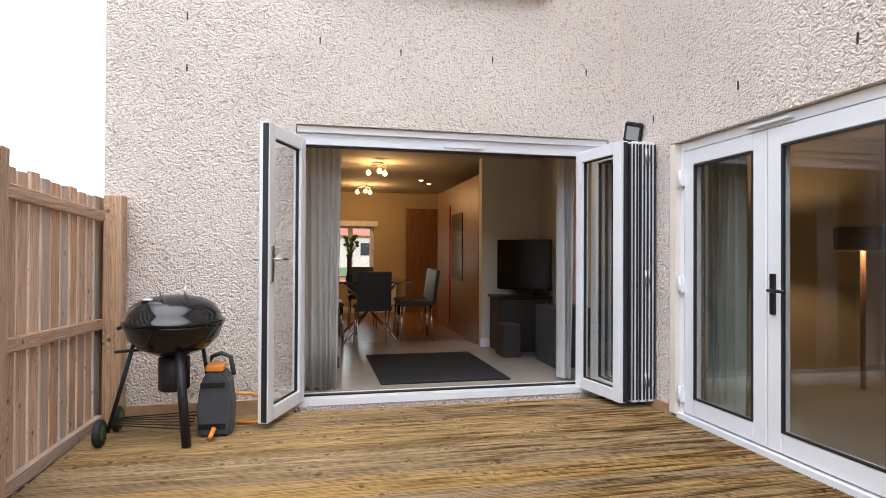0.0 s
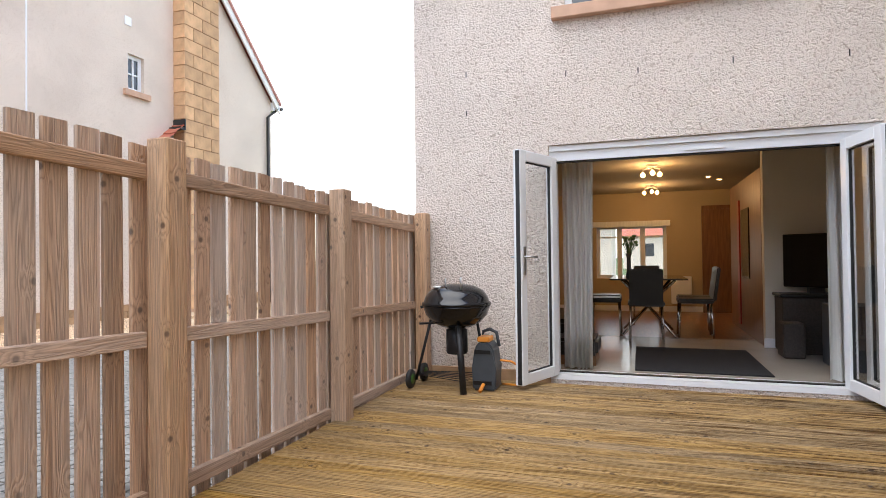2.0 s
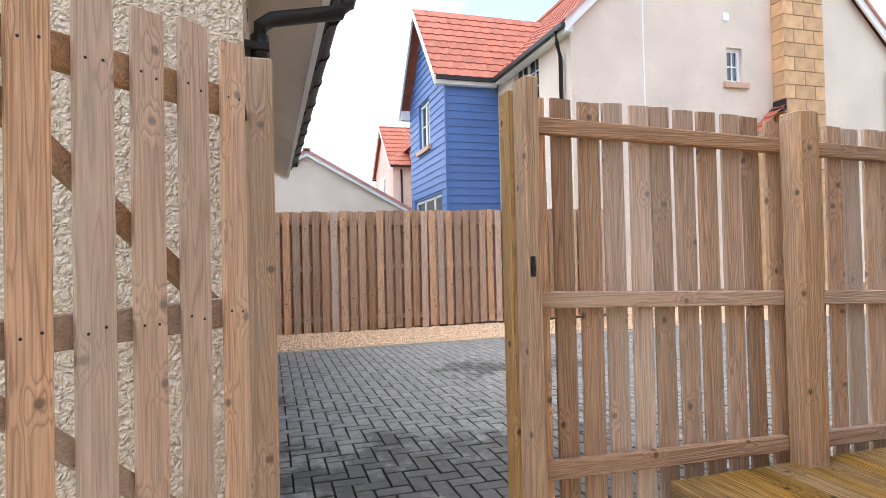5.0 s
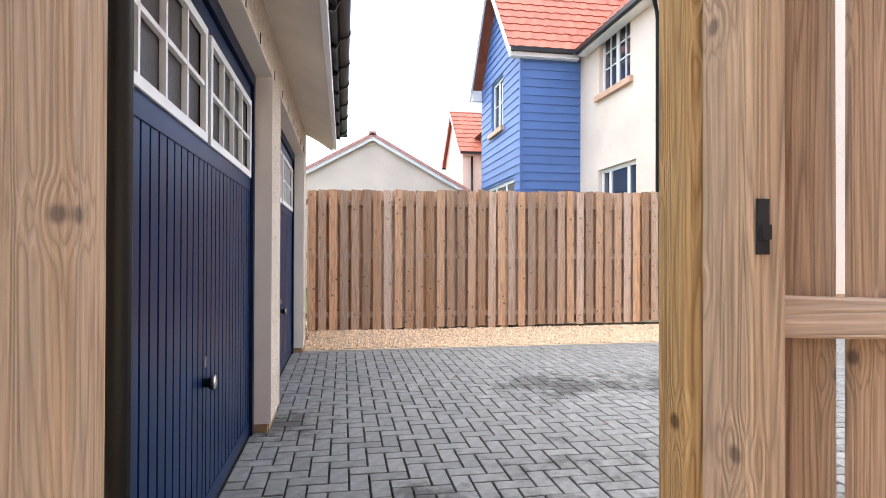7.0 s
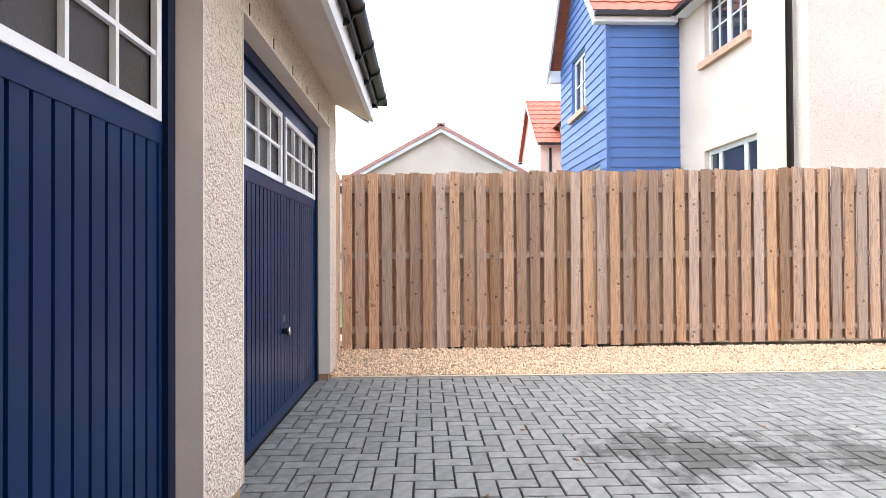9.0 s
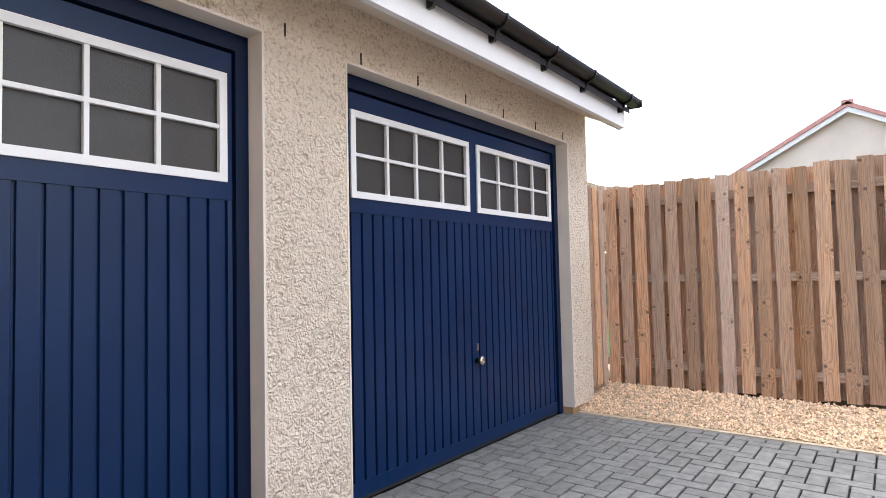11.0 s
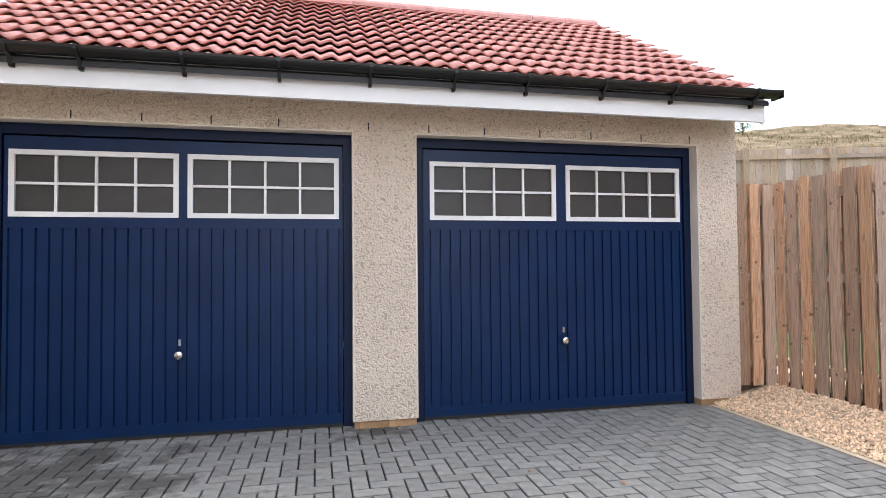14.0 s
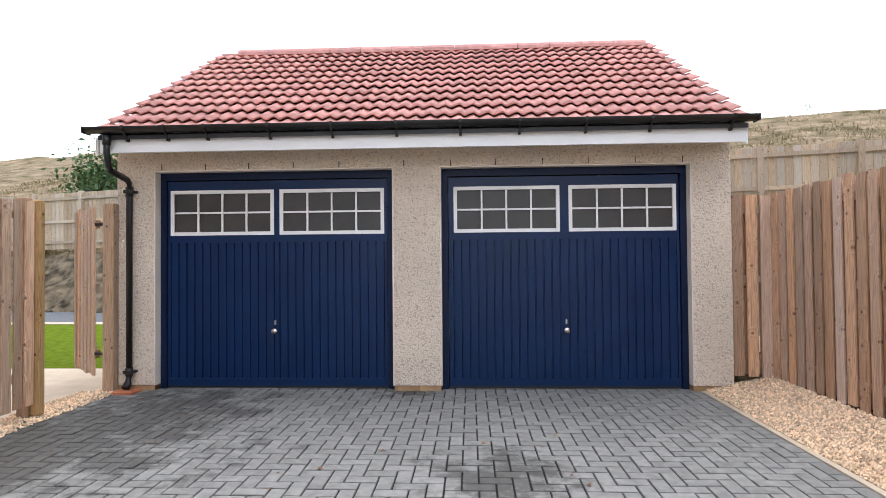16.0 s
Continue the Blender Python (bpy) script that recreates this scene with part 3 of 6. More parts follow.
# upper window: frame, pane and stone sill
def window_unit(name, axis, face, a0, a1, z0, z1, bars, label, rails=(), depth=0.07, frame_w=0.06, sill=None, sill_mat=None, glass_mat=None, outward=-1):
    """A casement window in an opening; face is the wall plane, outward the side that looks outdoors."""
    ob = thing(name, (face if axis == "y" else (a0 + a1) / 2, (a0 + a1) / 2 if axis == "y" else face, z0), label, "window", kind="structure")

    def b3(p, q, lo, hi, d0, d1):
        d0, d1 = sorted((face - outward * d0, face - outward * d1))
        return (p, q, d0, d1, lo, hi) if axis == "x" else (d0, d1, p, q, lo, hi)
    fr = boxes(b3(a0, a1, z0, z0 + frame_w, 0.08, 0.08 + depth), b3(a0, a1, z1 - frame_w, z1, 0.08, 0.08 + depth),
               b3(a0, a0 + frame_w, z0 + frame_w, z1 - frame_w, 0.08, 0.08 + depth), b3(a1 - frame_w, a1, z0 + frame_w, z1 - frame_w, 0.08, 0.08 + depth))
    part("window_frame", fr, M_UPVC, ob)
    for a, w in bars:
        part("glazing_bar", boxes(b3(a - w / 2, a + w / 2, z0 + frame_w, z1 - frame_w, 0.085, 0.145)), M_UPVC, ob)
    for z, w in rails:
        part("glazing_bar", boxes(b3(a0 + frame_w, a1 - frame_w, z - w / 2, z + w / 2, 0.09, 0.14)), M_UPVC, ob)
    pane = part("pane", boxes(b3(a0 + frame_w, a1 - frame_w, z0 + frame_w, z1 - frame_w, 0.11, 0.118)), glass_mat or M_DARKGL, ob)
    pane.visible_shadow = glass_mat is None
    if sill:
        part("sill", rounded(boxes(b3(a0 - 0.1, a1 + 0.1, z0 - sill, z0, -0.07, 0.07))), sill_mat or M_SILL, ob)
    return ob


window_unit("window_1", "x", HW, -0.31, 1.29, 3.42, 4.6, [(0.2, 0.06), (0.78, 0.06)], "white casement window with a buff stone sill", sill=0.1)

# the living room's far window, with the view beyond it
far_window = window_unit("window_2", "x", 11.2, -0.52, 0.74, 0.88, 1.88, [(-0.1, 0.09), (0.32, 0.09)], "white casement window over the dining table", rails=[(1.66, 0.03)], glass_mat=M_GLASS, outward=1)
part("pelmet", boxes((-0.6, 0.8, 10.8, 10.885, 1.85, 1.95)), M_CURT, far_window)

# ---- bifold doors ----
bifold = thing("door_1", (0.75, HW, 0.27), "white bifold doors folded open beside the wall", "bifold door", kind="structure")
part("door_frame", boxes((-0.46, 1.95, HW + 0.06, HW + 0.17, 2.13, 2.21), (-0.46, -0.40, HW + 0.06, HW + 0.17, 0.32, 2.13), (1.89, 1.95, HW + 0.06, HW + 0.17, 0.32, 2.13)), M_UPVC, bifold)
part("head_trim", boxes((-0.455, 1.945, HW + 0.03, HW + 0.2, 2.212, 2.258)), M_WHITE, bifold)
part("threshold", boxes((-0.46, 1.95, HW - 0.01, HW + 0.2, 0.272, 0.318)), M_UPVC, bifold, "white threshold")
part("track", boxes((-0.40, 1.89, HW + 0.08, HW + 0.13, 0.319, 0.326), (-0.40, 1.89, HW + 0.08, HW + 0.13, 2.118, 2.129)), M_BLACKP, bifold, "black guide track")
part("head_vent", boxes((0.62, 0.92, HW + 0.045, HW + 0.06, 2.15, 2.175)), M_UPVC, bifold, "white trickle vent")


def door_leaf(parent, width, height, m, handle=True, name="leaf", thick=0.065, stile=0.085, gasket=True):
    """A glazed leaf whose hinge edge is the local z axis and which runs along local x."""
    def put(nm, bm, material, par, label=""):
        bmesh.ops.transform(bm, matrix=m, verts=bm.verts)
        return part(nm, bm, material, par, label)
    t = thick / 2
    leaf = put(name, rounded(boxes((0, stile, -t, t, 0, height), (width - stile, width, -t, t, 0, height), (stile + .001, width - stile - .001, -t, t, 0, stile), (stile + .001, width - stile - .001, -t, t, height - stile, height)), 0.004), M_UPVC, parent)
    put("seal", boxes((stile, stile + 0.008, -0.014, 0.014, stile, height - stile), (width - stile - 0.008, width - stile, -0.014, 0.014, stile, height - stile),
                      (stile + 0.008, width - stile - 0.008, -0.014, 0.014, stile, stile + 0.008), (stile + 0.008, width - stile - 0.008, -0.014, 0.014, height - stile - 0.008, height - stile)), M_RUBBER, leaf, "black rubber seal")
    g = put("pane", boxes((stile, width - stile, -0.006, 0.006, stile, height - stile)), M_GLASS, leaf)
    g.visible_shadow = False
    if gasket:
        put("edge_gasket", boxes((width - 0.001, width + 0.008, -0.006, t - 0.006, 0.01, height - 0.01)), M_RUBBER, leaf, "black edge gasket")
    if handle:
        hb = bmesh.new()
        for s in (-1, 1):
            box(hb, width - 0.055, width - 0.025, *sorted((s * t, s * (t + 0.012))), 0.86, 1.08)
            tube(hb, [(width - 0.04, s * t, 1.0), (width - 0.04, s * (t + 0.05), 1.0), (width - 0.15, s * (t + 0.055), 1.0)], 0.009, 8)
        put("handle", hb, M_STEEL, leaf, "dark lever handle")
    return leaf


ang = math.degrees(math.atan2(3.97 - 4.46, -0.60 + 0.41))
door_leaf(bifold, 0.58, 1.84, pose(-0.42, 4.44, 0.31, 0, 0, ang))
# the folded pack by the wing: one leaf spread, the rest stacked
pack_leaf = math.degrees(math.atan2(3.92 - 4.46, 1.80 - 1.73))
door_leaf(bifold, 0.56, 1.84, pose(1.72, 4.47, 0.31, 0, 0, pack_leaf), handle=False)
for k in range(3):
    door_leaf(bifold, 0.56, 1.84, pose(1.86 + 0.062 * k, 4.47, 0.31, 0, 0, -88), handle=False, thick=0.054, gasket=False)
for k in range(8):
    x = 1.829 + 0.0275 * k
    part("seal", boxes((x, x + 0.0085, 3.899, 3.93, 0.33, 2.13)), M_RUBBER, bifold, "black seal between folded leaves")
hinges = bmesh.new()
for z in (0.42, 1.14, 2.0):
    tube(hinges, [(1.95, 3.893, z), (1.95, 3.893, z + 0.1)], 0.009, 8)
    tube(hinges, [(1.975, 3.893, z), (1.975, 3.893, z + 0.1)], 0.006, 8)
part("hinge", hinges, M_STEEL, bifold, "steel hinge knuckles")

# ---- patio doors in the wing ----
patio = thing("door_2", (2.1, 2.93, 0.27), "white glazed patio doors, closed, with a black handle", "patio door", kind="structure")
part("door_frame", boxes((2.09, 2.16, 2.1, 3.70, 2.045, 2.10), (2.09, 2.16, 3.66, 3.70, 0.29, 2.045), (2.09, 2.16, 2.1, 2.14, 0.29, 2.045)), M_UPVC, patio)
part("threshold", boxes((2.06, 2.2, 2.1, 3.70, 0.255, 0.29)), M_UPVC, patio)
part("drip_bar", rounded(boxes((2.055, 2.089, 2.75, 3.05, 2.06, 2.075))), M_UPVC, patio)
for y0, y1 in ((2.935, 3.655), (2.145, 2.93)):
    lf = part("leaf", rounded(boxes((2.085, 2.15, y0, y0 + 0.1, 0.30, 2.04), (2.085, 2.15, y1 - 0.1, y1, 0.30, 2.04), (2.085, 2.15, y0 + 0.101, y1 - 0.101, 0.30, 0.41), (2.085, 2.15, y0 + 0.101, y1 - 0.101, 1.94, 2.04)), 0.006), M_UPVC, patio)
    part("seal", boxes((2.083, 2.1, y0 + 0.1, y0 + 0.112, 0.41, 1.94), (2.083, 2.1, y1 - 0.112, y1 - 0.1, 0.41, 1.94), (2.083, 2.1, y0 + 0.112, y1 - 0.112, 0.41, 0.422), (2.083, 2.1, y0 + 0.112, y1 - 0.112, 1.928, 1.94)), M_RUBBER, lf, "black rubber seal")
    g = part("pane", boxes((2.11, 2.118, y0 + 0.1, y1 - 0.1, 0.41, 1.94)), M_GLASS, lf)
    g.visible_shadow = False
    if y0 < 2.5:
        hb = boxes((2.07, 2.085, 2.865, 2.895, 1.03, 1.25))
        tube(hb, [(2.085, 2.88, 1.16), (2.045, 2.88, 1.16), (2.04, 2.76, 1.16)], 0.009, 8)
        tube(hb, [(2.085, 2.88, 1.08), (2.065, 2.88, 1.08)], 0.012, 8)
        part("handle", hb, M_BLACKP, lf, "black lever handle")
for z in (0.42, 1.15, 1.86):
    hb = boxes((2.06, 2.09, 3.645, 3.685, z - 0.05, z + 0.05))
    tube(hb, [(2.06, 3.665, z - 0.055), (2.06, 3.665, z + 0.055)], 0.012, 8)
    part("hinge", hb, M_UPVC, patio)

# ---- flood lamp ----
flood = thing("flood_light", (2.04, 4.2, 2.2), "small black outdoor flood light on the wall", "flood light")
fm = pose(1.985, 4.12, 2.26, 28, 14, -40)
bmh = rounded(boxes((-0.065, 0.065, -0.02, 0.02, -0.075, 0.075)), 0.008, 2)
bmesh.ops.transform(bmh, matrix=fm, verts=bmh.verts)
part("lamp_head", bmh, M_BLACKP, flood)
bml = boxes((-0.045, 0.045, -0.0245, -0.0205, -0.05, 0.05))
bmesh.ops.transform(bml, matrix=fm, verts=bml.verts)
part("lens", bml, M_LED, flood, "white lamp lens")
part("bracket", tube(bmesh.new(), [(1.97, 4.14, 2.2), (2.0, 4.17, 2.2), (2.045, 4.2, 2.22)], 0.01, 8), M_BLACKP, flood)
part("cable", tube(bmesh.new(), [(2.0, 4.16, 2.28), (2.03, 4.12, 2.26), (2.035, 4.1, 2.2), (2.035, 4.14, 2.12), (2.04, 4.2, 2.05), (2.043, 4.25, 0.4)], 0.005, 6), M_BLACKP, flood)

# vertical bead ends in the render over openings
for k, (x, z) in enumerate([(-1.18, 2.95), (-1.18, 2.6), (-0.3, 2.86), (0.28, 2.82), (0.98, 2.82), (1.75, 2.78)]):
    solid("movement_bead", boxes((x - 0.004, x + 0.004, HW - 0.004, HW + 0.01, z - 0.025, z + 0.025)), M_RUBBER, "thin dark weep vent in the render", "trim")
for y in (1.6, 2.35, 3.1, 3.95):
    solid("movement_bead", boxes((2.041, 2.05, y - 0.004, y + 0.004, 2.3, 2.35)), M_RUBBER, "thin dark weep vent in the render", "trim")

# ---- deck ----
deck = thing("deck", (-1.0, 2.5, 0), "weathered grooved timber deck outside the doors", "deck", kind="structure")
DK0, DK1, DKZ = 0.66, HW - 0.025, 0.27
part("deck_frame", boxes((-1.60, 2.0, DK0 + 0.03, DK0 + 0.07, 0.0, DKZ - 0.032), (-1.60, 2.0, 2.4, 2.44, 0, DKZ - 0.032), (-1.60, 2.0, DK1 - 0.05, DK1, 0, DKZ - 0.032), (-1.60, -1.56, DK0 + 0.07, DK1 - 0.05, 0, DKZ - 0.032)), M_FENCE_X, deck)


def grooved(width, length, thick, grooves):
    """A board with fine lengthwise grooves on its upper face, lying along x."""
    pts = [(0, -thick), (width, -thick), (width, -0.003), (width - 0.003, 0)]
    step = (width - 0.012) / grooves
    for i in range(grooves):
        x = width - 0.006 - i * step
        pts += [(x - step * 0.15, 0), (x - step * 0.3, -0.006), (x - step * 0.7, -0.006), (x - step * 0.85, 0)]
    pts += [(0.003, 0), (0, -0.003)]
    return prism(bmesh.new(), pts, "x", 0, length)


pitch = 0.1205
n_boards = int((DK1 - DK0) / pitch)
deck_me = mesh_of("deck_board", grooved(pitch - 0.009, 3.65, 0.03, 7), M_DECK)
for k in range(n_boards):
    piece("deck_board", deck_me, deck, Matrix.Translation((-1.62 + 0.004 * random.random(), DK0 + pitch * k, DKZ + random.uniform(-0.001, 0.001))))
face_me = grooved(0.115, 3.65, 0.028, 11)
bmesh.ops.rotate(face_me, verts=face_me.verts, matrix=Matrix.Rotation(radians(90), 3, "X"))
part("fascia_board", face_me, M_DECK, deck).matrix_basis = Matrix.Translation((-1.62, DK0 - 0.001, 0.12))

# ---- garden fence between deck and drive ----
FX = -1.67


def fall(y):
    return -0.034 * y


fence = thing("fence", (FX, 2.0, 0), "vertical-board timber fence beside the deck", "fence")
POSTS = ((1.36, 0.055), (2.83, 0.055), (4.335, 0.055))
for y, h in POSTS:
    part("post", rounded(boxes((-1.64, -1.53, y - h, y + h, 0.0, 1.862 + fall(y))), 0.006), M_POST, fence)
rail_spans = ((0.065, 1.302), (1.418, 2.772), (2.888, 4.277))
for a, b in rail_spans:
    for z0, z1, x1 in ((1.69, 1.755, -1.632), (1.005, 1.07, -1.632), (0.335, 0.405, -1.632)):
        bm = boxes((FX, x1, a, b, z0, z1))
        for v in bm.verts:
            v.co.z += fall(v.co.y) if z0 > 0.5 else 0.6 * fall(v.co.y)
        part("rail", rounded(bm, 0.004), M_FENCE_Y, fence)


def picket_mesh(w, h, t, lean, axis="y"):
    """A sawn board with a slightly skewed top, eased edges."""
    if axis == "y":
        bm = boxes((-t / 2, t / 2, -w / 2, w / 2, 0, h))
        for v in bm.verts:
            if v.co.z > 0.1:
                v.co.z += lean * v.co.y / w
    else:
        bm = boxes((-w / 2, w / 2, -t / 2, t / 2, 0, h))
        for v in bm.verts:
            if v.co.z > 0.1:
                v.co.z += lean * v.co.x / w
    return bmesh.ops.bevel(bm, geom=[e for e in bm.edges if abs(e.verts[0].co.z - e.verts[1].co.z) > 0.5], offset=0.003, segments=1, affect="EDGES") and bm


pickets = [mesh_of("picket", picket_mesh(w, 1.718, 0.02, lean), M_FENCE) for w, lean in ((0.093, 0.004), (0.088, -0.005), (0.096, 0.0))]
y = 0.115
while y < 4.22:
    piece("picket", random.choice(pickets), fence, Matrix.Translation((FX - 0.011, y, 0.13 + fall(y) + random.uniform(-0.012, 0.008))) @ Matrix.Rotation(random.uniform(-0.006, 0.006), 4, "X"))
    y += 0.1188 + random.uniform(-0.003, 0.003)

for y in (4.285, 4.373):
    piece("picket", pickets[1], fence, Matrix.Translation((FX - 0.011, y, 0.13 + fall(y))))

# gate posts and gate
gate_post = thing("gate_post", (-1.6, 0, 0), "square timber gate post with a metal keep", "post")
part("post", rounded(boxes((-1.637, -1.53, 0.004, 0.064, 0.0, 1.875)), 0.006), M_POST, gate_post)
part("stop_board", rounded(boxes((-1.725, -1.639, -0.016, 0.05, 0.02, 1.85)), 0.005), M_SHELT, gate_post, "yellowish sheltered timber")
part("keep", boxes((-1.5305, -1.526, 0.014, 0.032, 1.13, 1.205), (-1.526, -1.519, 0.016, 0.030, 1.15, 1.17)), M_BLACKMATT, gate_post, "worn steel latch keep")
hinge_post = thing("gate_post", (-1.78, -0.93, 0), "square timber gate post beside the garage corner", "post")
part("post", rounded(boxes((-1.78, -1.665, -0.976, -0.882, 0.0, 1.912)), 0.006), M_POST, hinge_post)
gate = thing("gate", (-1.60, -0.90, 0.1), "vertical-board timber gate standing open", "gate")
GM = pose(-1.535, -0.98, 0.0, 0, 0, -43)


def in_gate(nm, bm, material, label=""):
    bmesh.ops.transform(bm, matrix=GM, verts=bm.verts)
    return part(nm, bm, material, gate, label)


for z in (1.668, 1.01, 0.33):
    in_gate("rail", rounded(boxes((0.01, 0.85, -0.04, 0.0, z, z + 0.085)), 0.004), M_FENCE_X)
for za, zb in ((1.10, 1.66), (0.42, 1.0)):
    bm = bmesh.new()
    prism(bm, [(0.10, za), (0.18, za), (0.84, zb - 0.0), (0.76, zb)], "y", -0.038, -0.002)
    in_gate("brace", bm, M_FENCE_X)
g_me = mesh_of("board", picket_mesh(0.098, 1.74, 0.02, 0.004, "x"), M_FENCE)
g_me2 = mesh_of("board", picket_mesh(0.092, 1.74, 0.02, -0.006, "x"), M_FENCE)
for k in range(6):
    piece("board", g_me if k % 2 else g_me2, gate, GM @ Matrix.Translation((0.05 + 0.147 * k, 0.011, 0.148 + 0.012 * math.sin(k * 2.1))))
nail_me = mesh_of("nail", lathe(bmesh.new(), [(0.0042, 0.0), (0.0038, 0.0012), (0.0005, 0.0016)], (0, 0, 0), 8, "y"), M_BLACKMATT)
for k in range(6):
    for z in (1.71, 1.052, 0.372):
        for s in (-0.02, 0.024):
            piece("nail", nail_me, gate, GM @ Matrix.Translation((0.05 + 0.147 * k + s, 0.0209, z + 0.008 * math.sin(5 * k + 40 * s + z))))
for z in (0.36, 1.69):
    in_gate("hinge", boxes((0.0, 0.3, -0.046, -0.041, z, z + 0.035)), M_BLACKMATT, "black strap hinge")
    part("hinge_pin", boxes((-1.667, -1.525, -0.985, -0.969, z, z + 0.03)), M_BLACKMATT, gate, "black hinge pin")

settle(mark)

# ---- boundary fence across the drive: boards on both faces ----
BX = -8.47
boundary = thing("fence", (BX, 2.0, 0), "tall timber boundary fence behind the gravel", "fence")
for z in (0.30, 1.06, 1.74):
    part("rail", boxes((BX - 0.045, BX, -1.07, 4.84, z, z + 0.07)), M_FENCE_Y, boundary)
b_meshes = [mesh_of("board", picket_mesh(w, 1.80, 0.02, l), M_FAR) for w, l in ((0.102, 0.008), (0.098, -0.01), (0.100, 0.0))]
b_back = mesh_of("board", picket_mesh(0.116, 1.80, 0.02, 0.0), M_FAR)
y, k = -0.935, 0
while y < 4.82:
    z = 0.145 + 0.0125 * y + random.uniform(-0.012, 0.012)
    piece("board", b_meshes[k % 3], boundary, Matrix.Translation((BX + 0.011, y, z)) @ Matrix.Rotation(random.uniform(-0.005, 0.005), 4, "X"))
    piece("board", b_back, boundary, Matrix.Translation((BX - 0.056, y + 0.069, z)))
    y += 0.1385
    k += 1
for y in (-1.12, 1.6, 4.885):
    part("post", boxes((BX - 0.045, BX + (-0.004 if y < 4 else 0.03), y - 0.045, y + 0.045, 0, 1.95)), M_POST, boundary)
side_fence = thing("fence", (-8.3, -1.04, 0), "short return of timber boundary fence beside the garage", "fence")
for z in (0.30, 1.06, 1.74):
    part("rail", boxes((-8.455, -8.085, -1.06, -1.02, z, z + 0.07)), M_FENCE_X, side_fence)
sf_me = mesh_of("board", picket_mesh(0.1, 1.78, 0.02, 0.004, "x"), M_FAR)
for k in range(3):
    piece("board", sf_me, side_fence, Matrix.Translation((-8.135 - 0.136 * k, -1.009, 0.15 - 0.008 * k)))
    piece("board", sf_me, side_fence, Matrix.Translation((-8.203 - 0.112 * k, -1.085, 0.15)))

# ---- garage ----
GY, GXR, GXL = -0.98, -8.07, -1.88
OPEN1, OPEN2 = (-4.74, -2.27), (-7.69, -5.21)
HEAD = 2.25
garage_front = solid("garage_wall_front", wall_boxes("x", GY - 0.25, GY, GXR, GXL, 0.055, 2.56, [(*OPEN1, 0.055, HEAD), (*OPEN2, 0.055, HEAD)]), M_HARL2, "cream roughcast garage front with two door openings", "wall")
RIDGE_Y, RIDGE_Z, EAVE_Y, EAVE_Z = -3.42, 4.33, -0.525, 2.562
BACK_Y = 2 * RIDGE_Y - GY


def gable_outline(drop=0.06):
    slope = (RIDGE_Z - EAVE_Z) / (EAVE_Y - RIDGE_Y)
    zt = RIDGE_Z - drop
    return [(GY - 0.25, 0.055), (GY - 0.25, zt - slope * (GY - 0.25 - RIDGE_Y)), (RIDGE_Y, zt), (BACK_Y, zt - slope * (RIDGE_Y - BACK_Y)), (BACK_Y, 0.055)]


solid("garage_wall_east", prism(bmesh.new(), gable_outline(), "x", GXL - 0.25, GXL), M_HARL2, "cream roughcast garage gable wall", "wall")
solid("garage_wall_west", prism(bmesh.new(), gable_outline(), "x", GXR, GXR + 0.25), M_HARL2, "cream roughcast garage gable wall", "wall")
solid("garage_wall_back", boxes((GXR + 0.25, GXL - 0.25, BACK_Y, BACK_Y + 0.25, 0.055, 2.5)), M_HARL2, "cream roughcast garage back wall", "wall")
solid("garage_floor", boxes((GXR + 0.25, GXL - 0.25, BACK_Y + 0.25, GY - 0.25, -0.08, 0.0)), M_SLAB, "concrete garage floor", "floor")
# smooth reveals of the openings
for a, b in (OPEN1, OPEN2):
    rv = bmesh.new()
    prism(rv, [(a, 0.055), (a + 0.012, 0.055), (a + 0.012, HEAD - 0.012), (b - 0.012, HEAD - 0.012), (b - 0.012, 0.055), (b, 0.055), (b, HEAD), (a, HEAD)], "y", GY - 0.12, GY + 0.003)
    solid("garage_reveal", rv, M_SMOOTH, "smooth cream render round a garage opening", "trim")
base = thing("garage_base_course", (-5, GY, 0), "buff brick base course of the garage", "base course", kind="structure")
brick_me = mesh_of("brick", rounded(boxes((0, 0.214, -0.1, 0, 0, 0.062)), 0.004), M_BRICKB)
for a, b in ((GXR, OPEN2[0]), (OPEN2[1], OPEN1[0]), (OPEN1[1], GXL)):
    x = a
    while x + 0.2 < b + 0.03:
        piece("brick", brick_me, base, Matrix.Translation((x, GY - 0.012, -0.012)))
        x += 0.224
part("base_core", boxes((GXR, OPEN2[0], GY - 0.25, GY - 0.02, -0.08, 0.054), (OPEN2[1], OPEN1[0], GY - 0.25, GY - 0.02, -0.08, 0.054), (OPEN1[1], GXL, GY - 0.25, GY - 0.02, -0.08, 0.054),
                        (GXL - 0.25, GXL - 0.01, BACK_Y, GY - 0.25, -0.08, 0.054), (GXR + 0.01, GXR + 0.25, BACK_Y, GY - 0.25, -0.08, 0.054)), M_BRICKB, base)
wv = bmesh.new()
for x in (-2.35, -2.81, -3.26, -3.72, -4.19, -4.85, -5.32, -5.77, -6.24, -6.69, -7.15, -7.61):
    box(wv, x - 0.004, x + 0.004, GY - 0.004, GY + 0.004, 2.256, 2.316)
solid("weep_vents", wv, M_RUBBER, "thin dark weep vents over the garage openings", "trim")


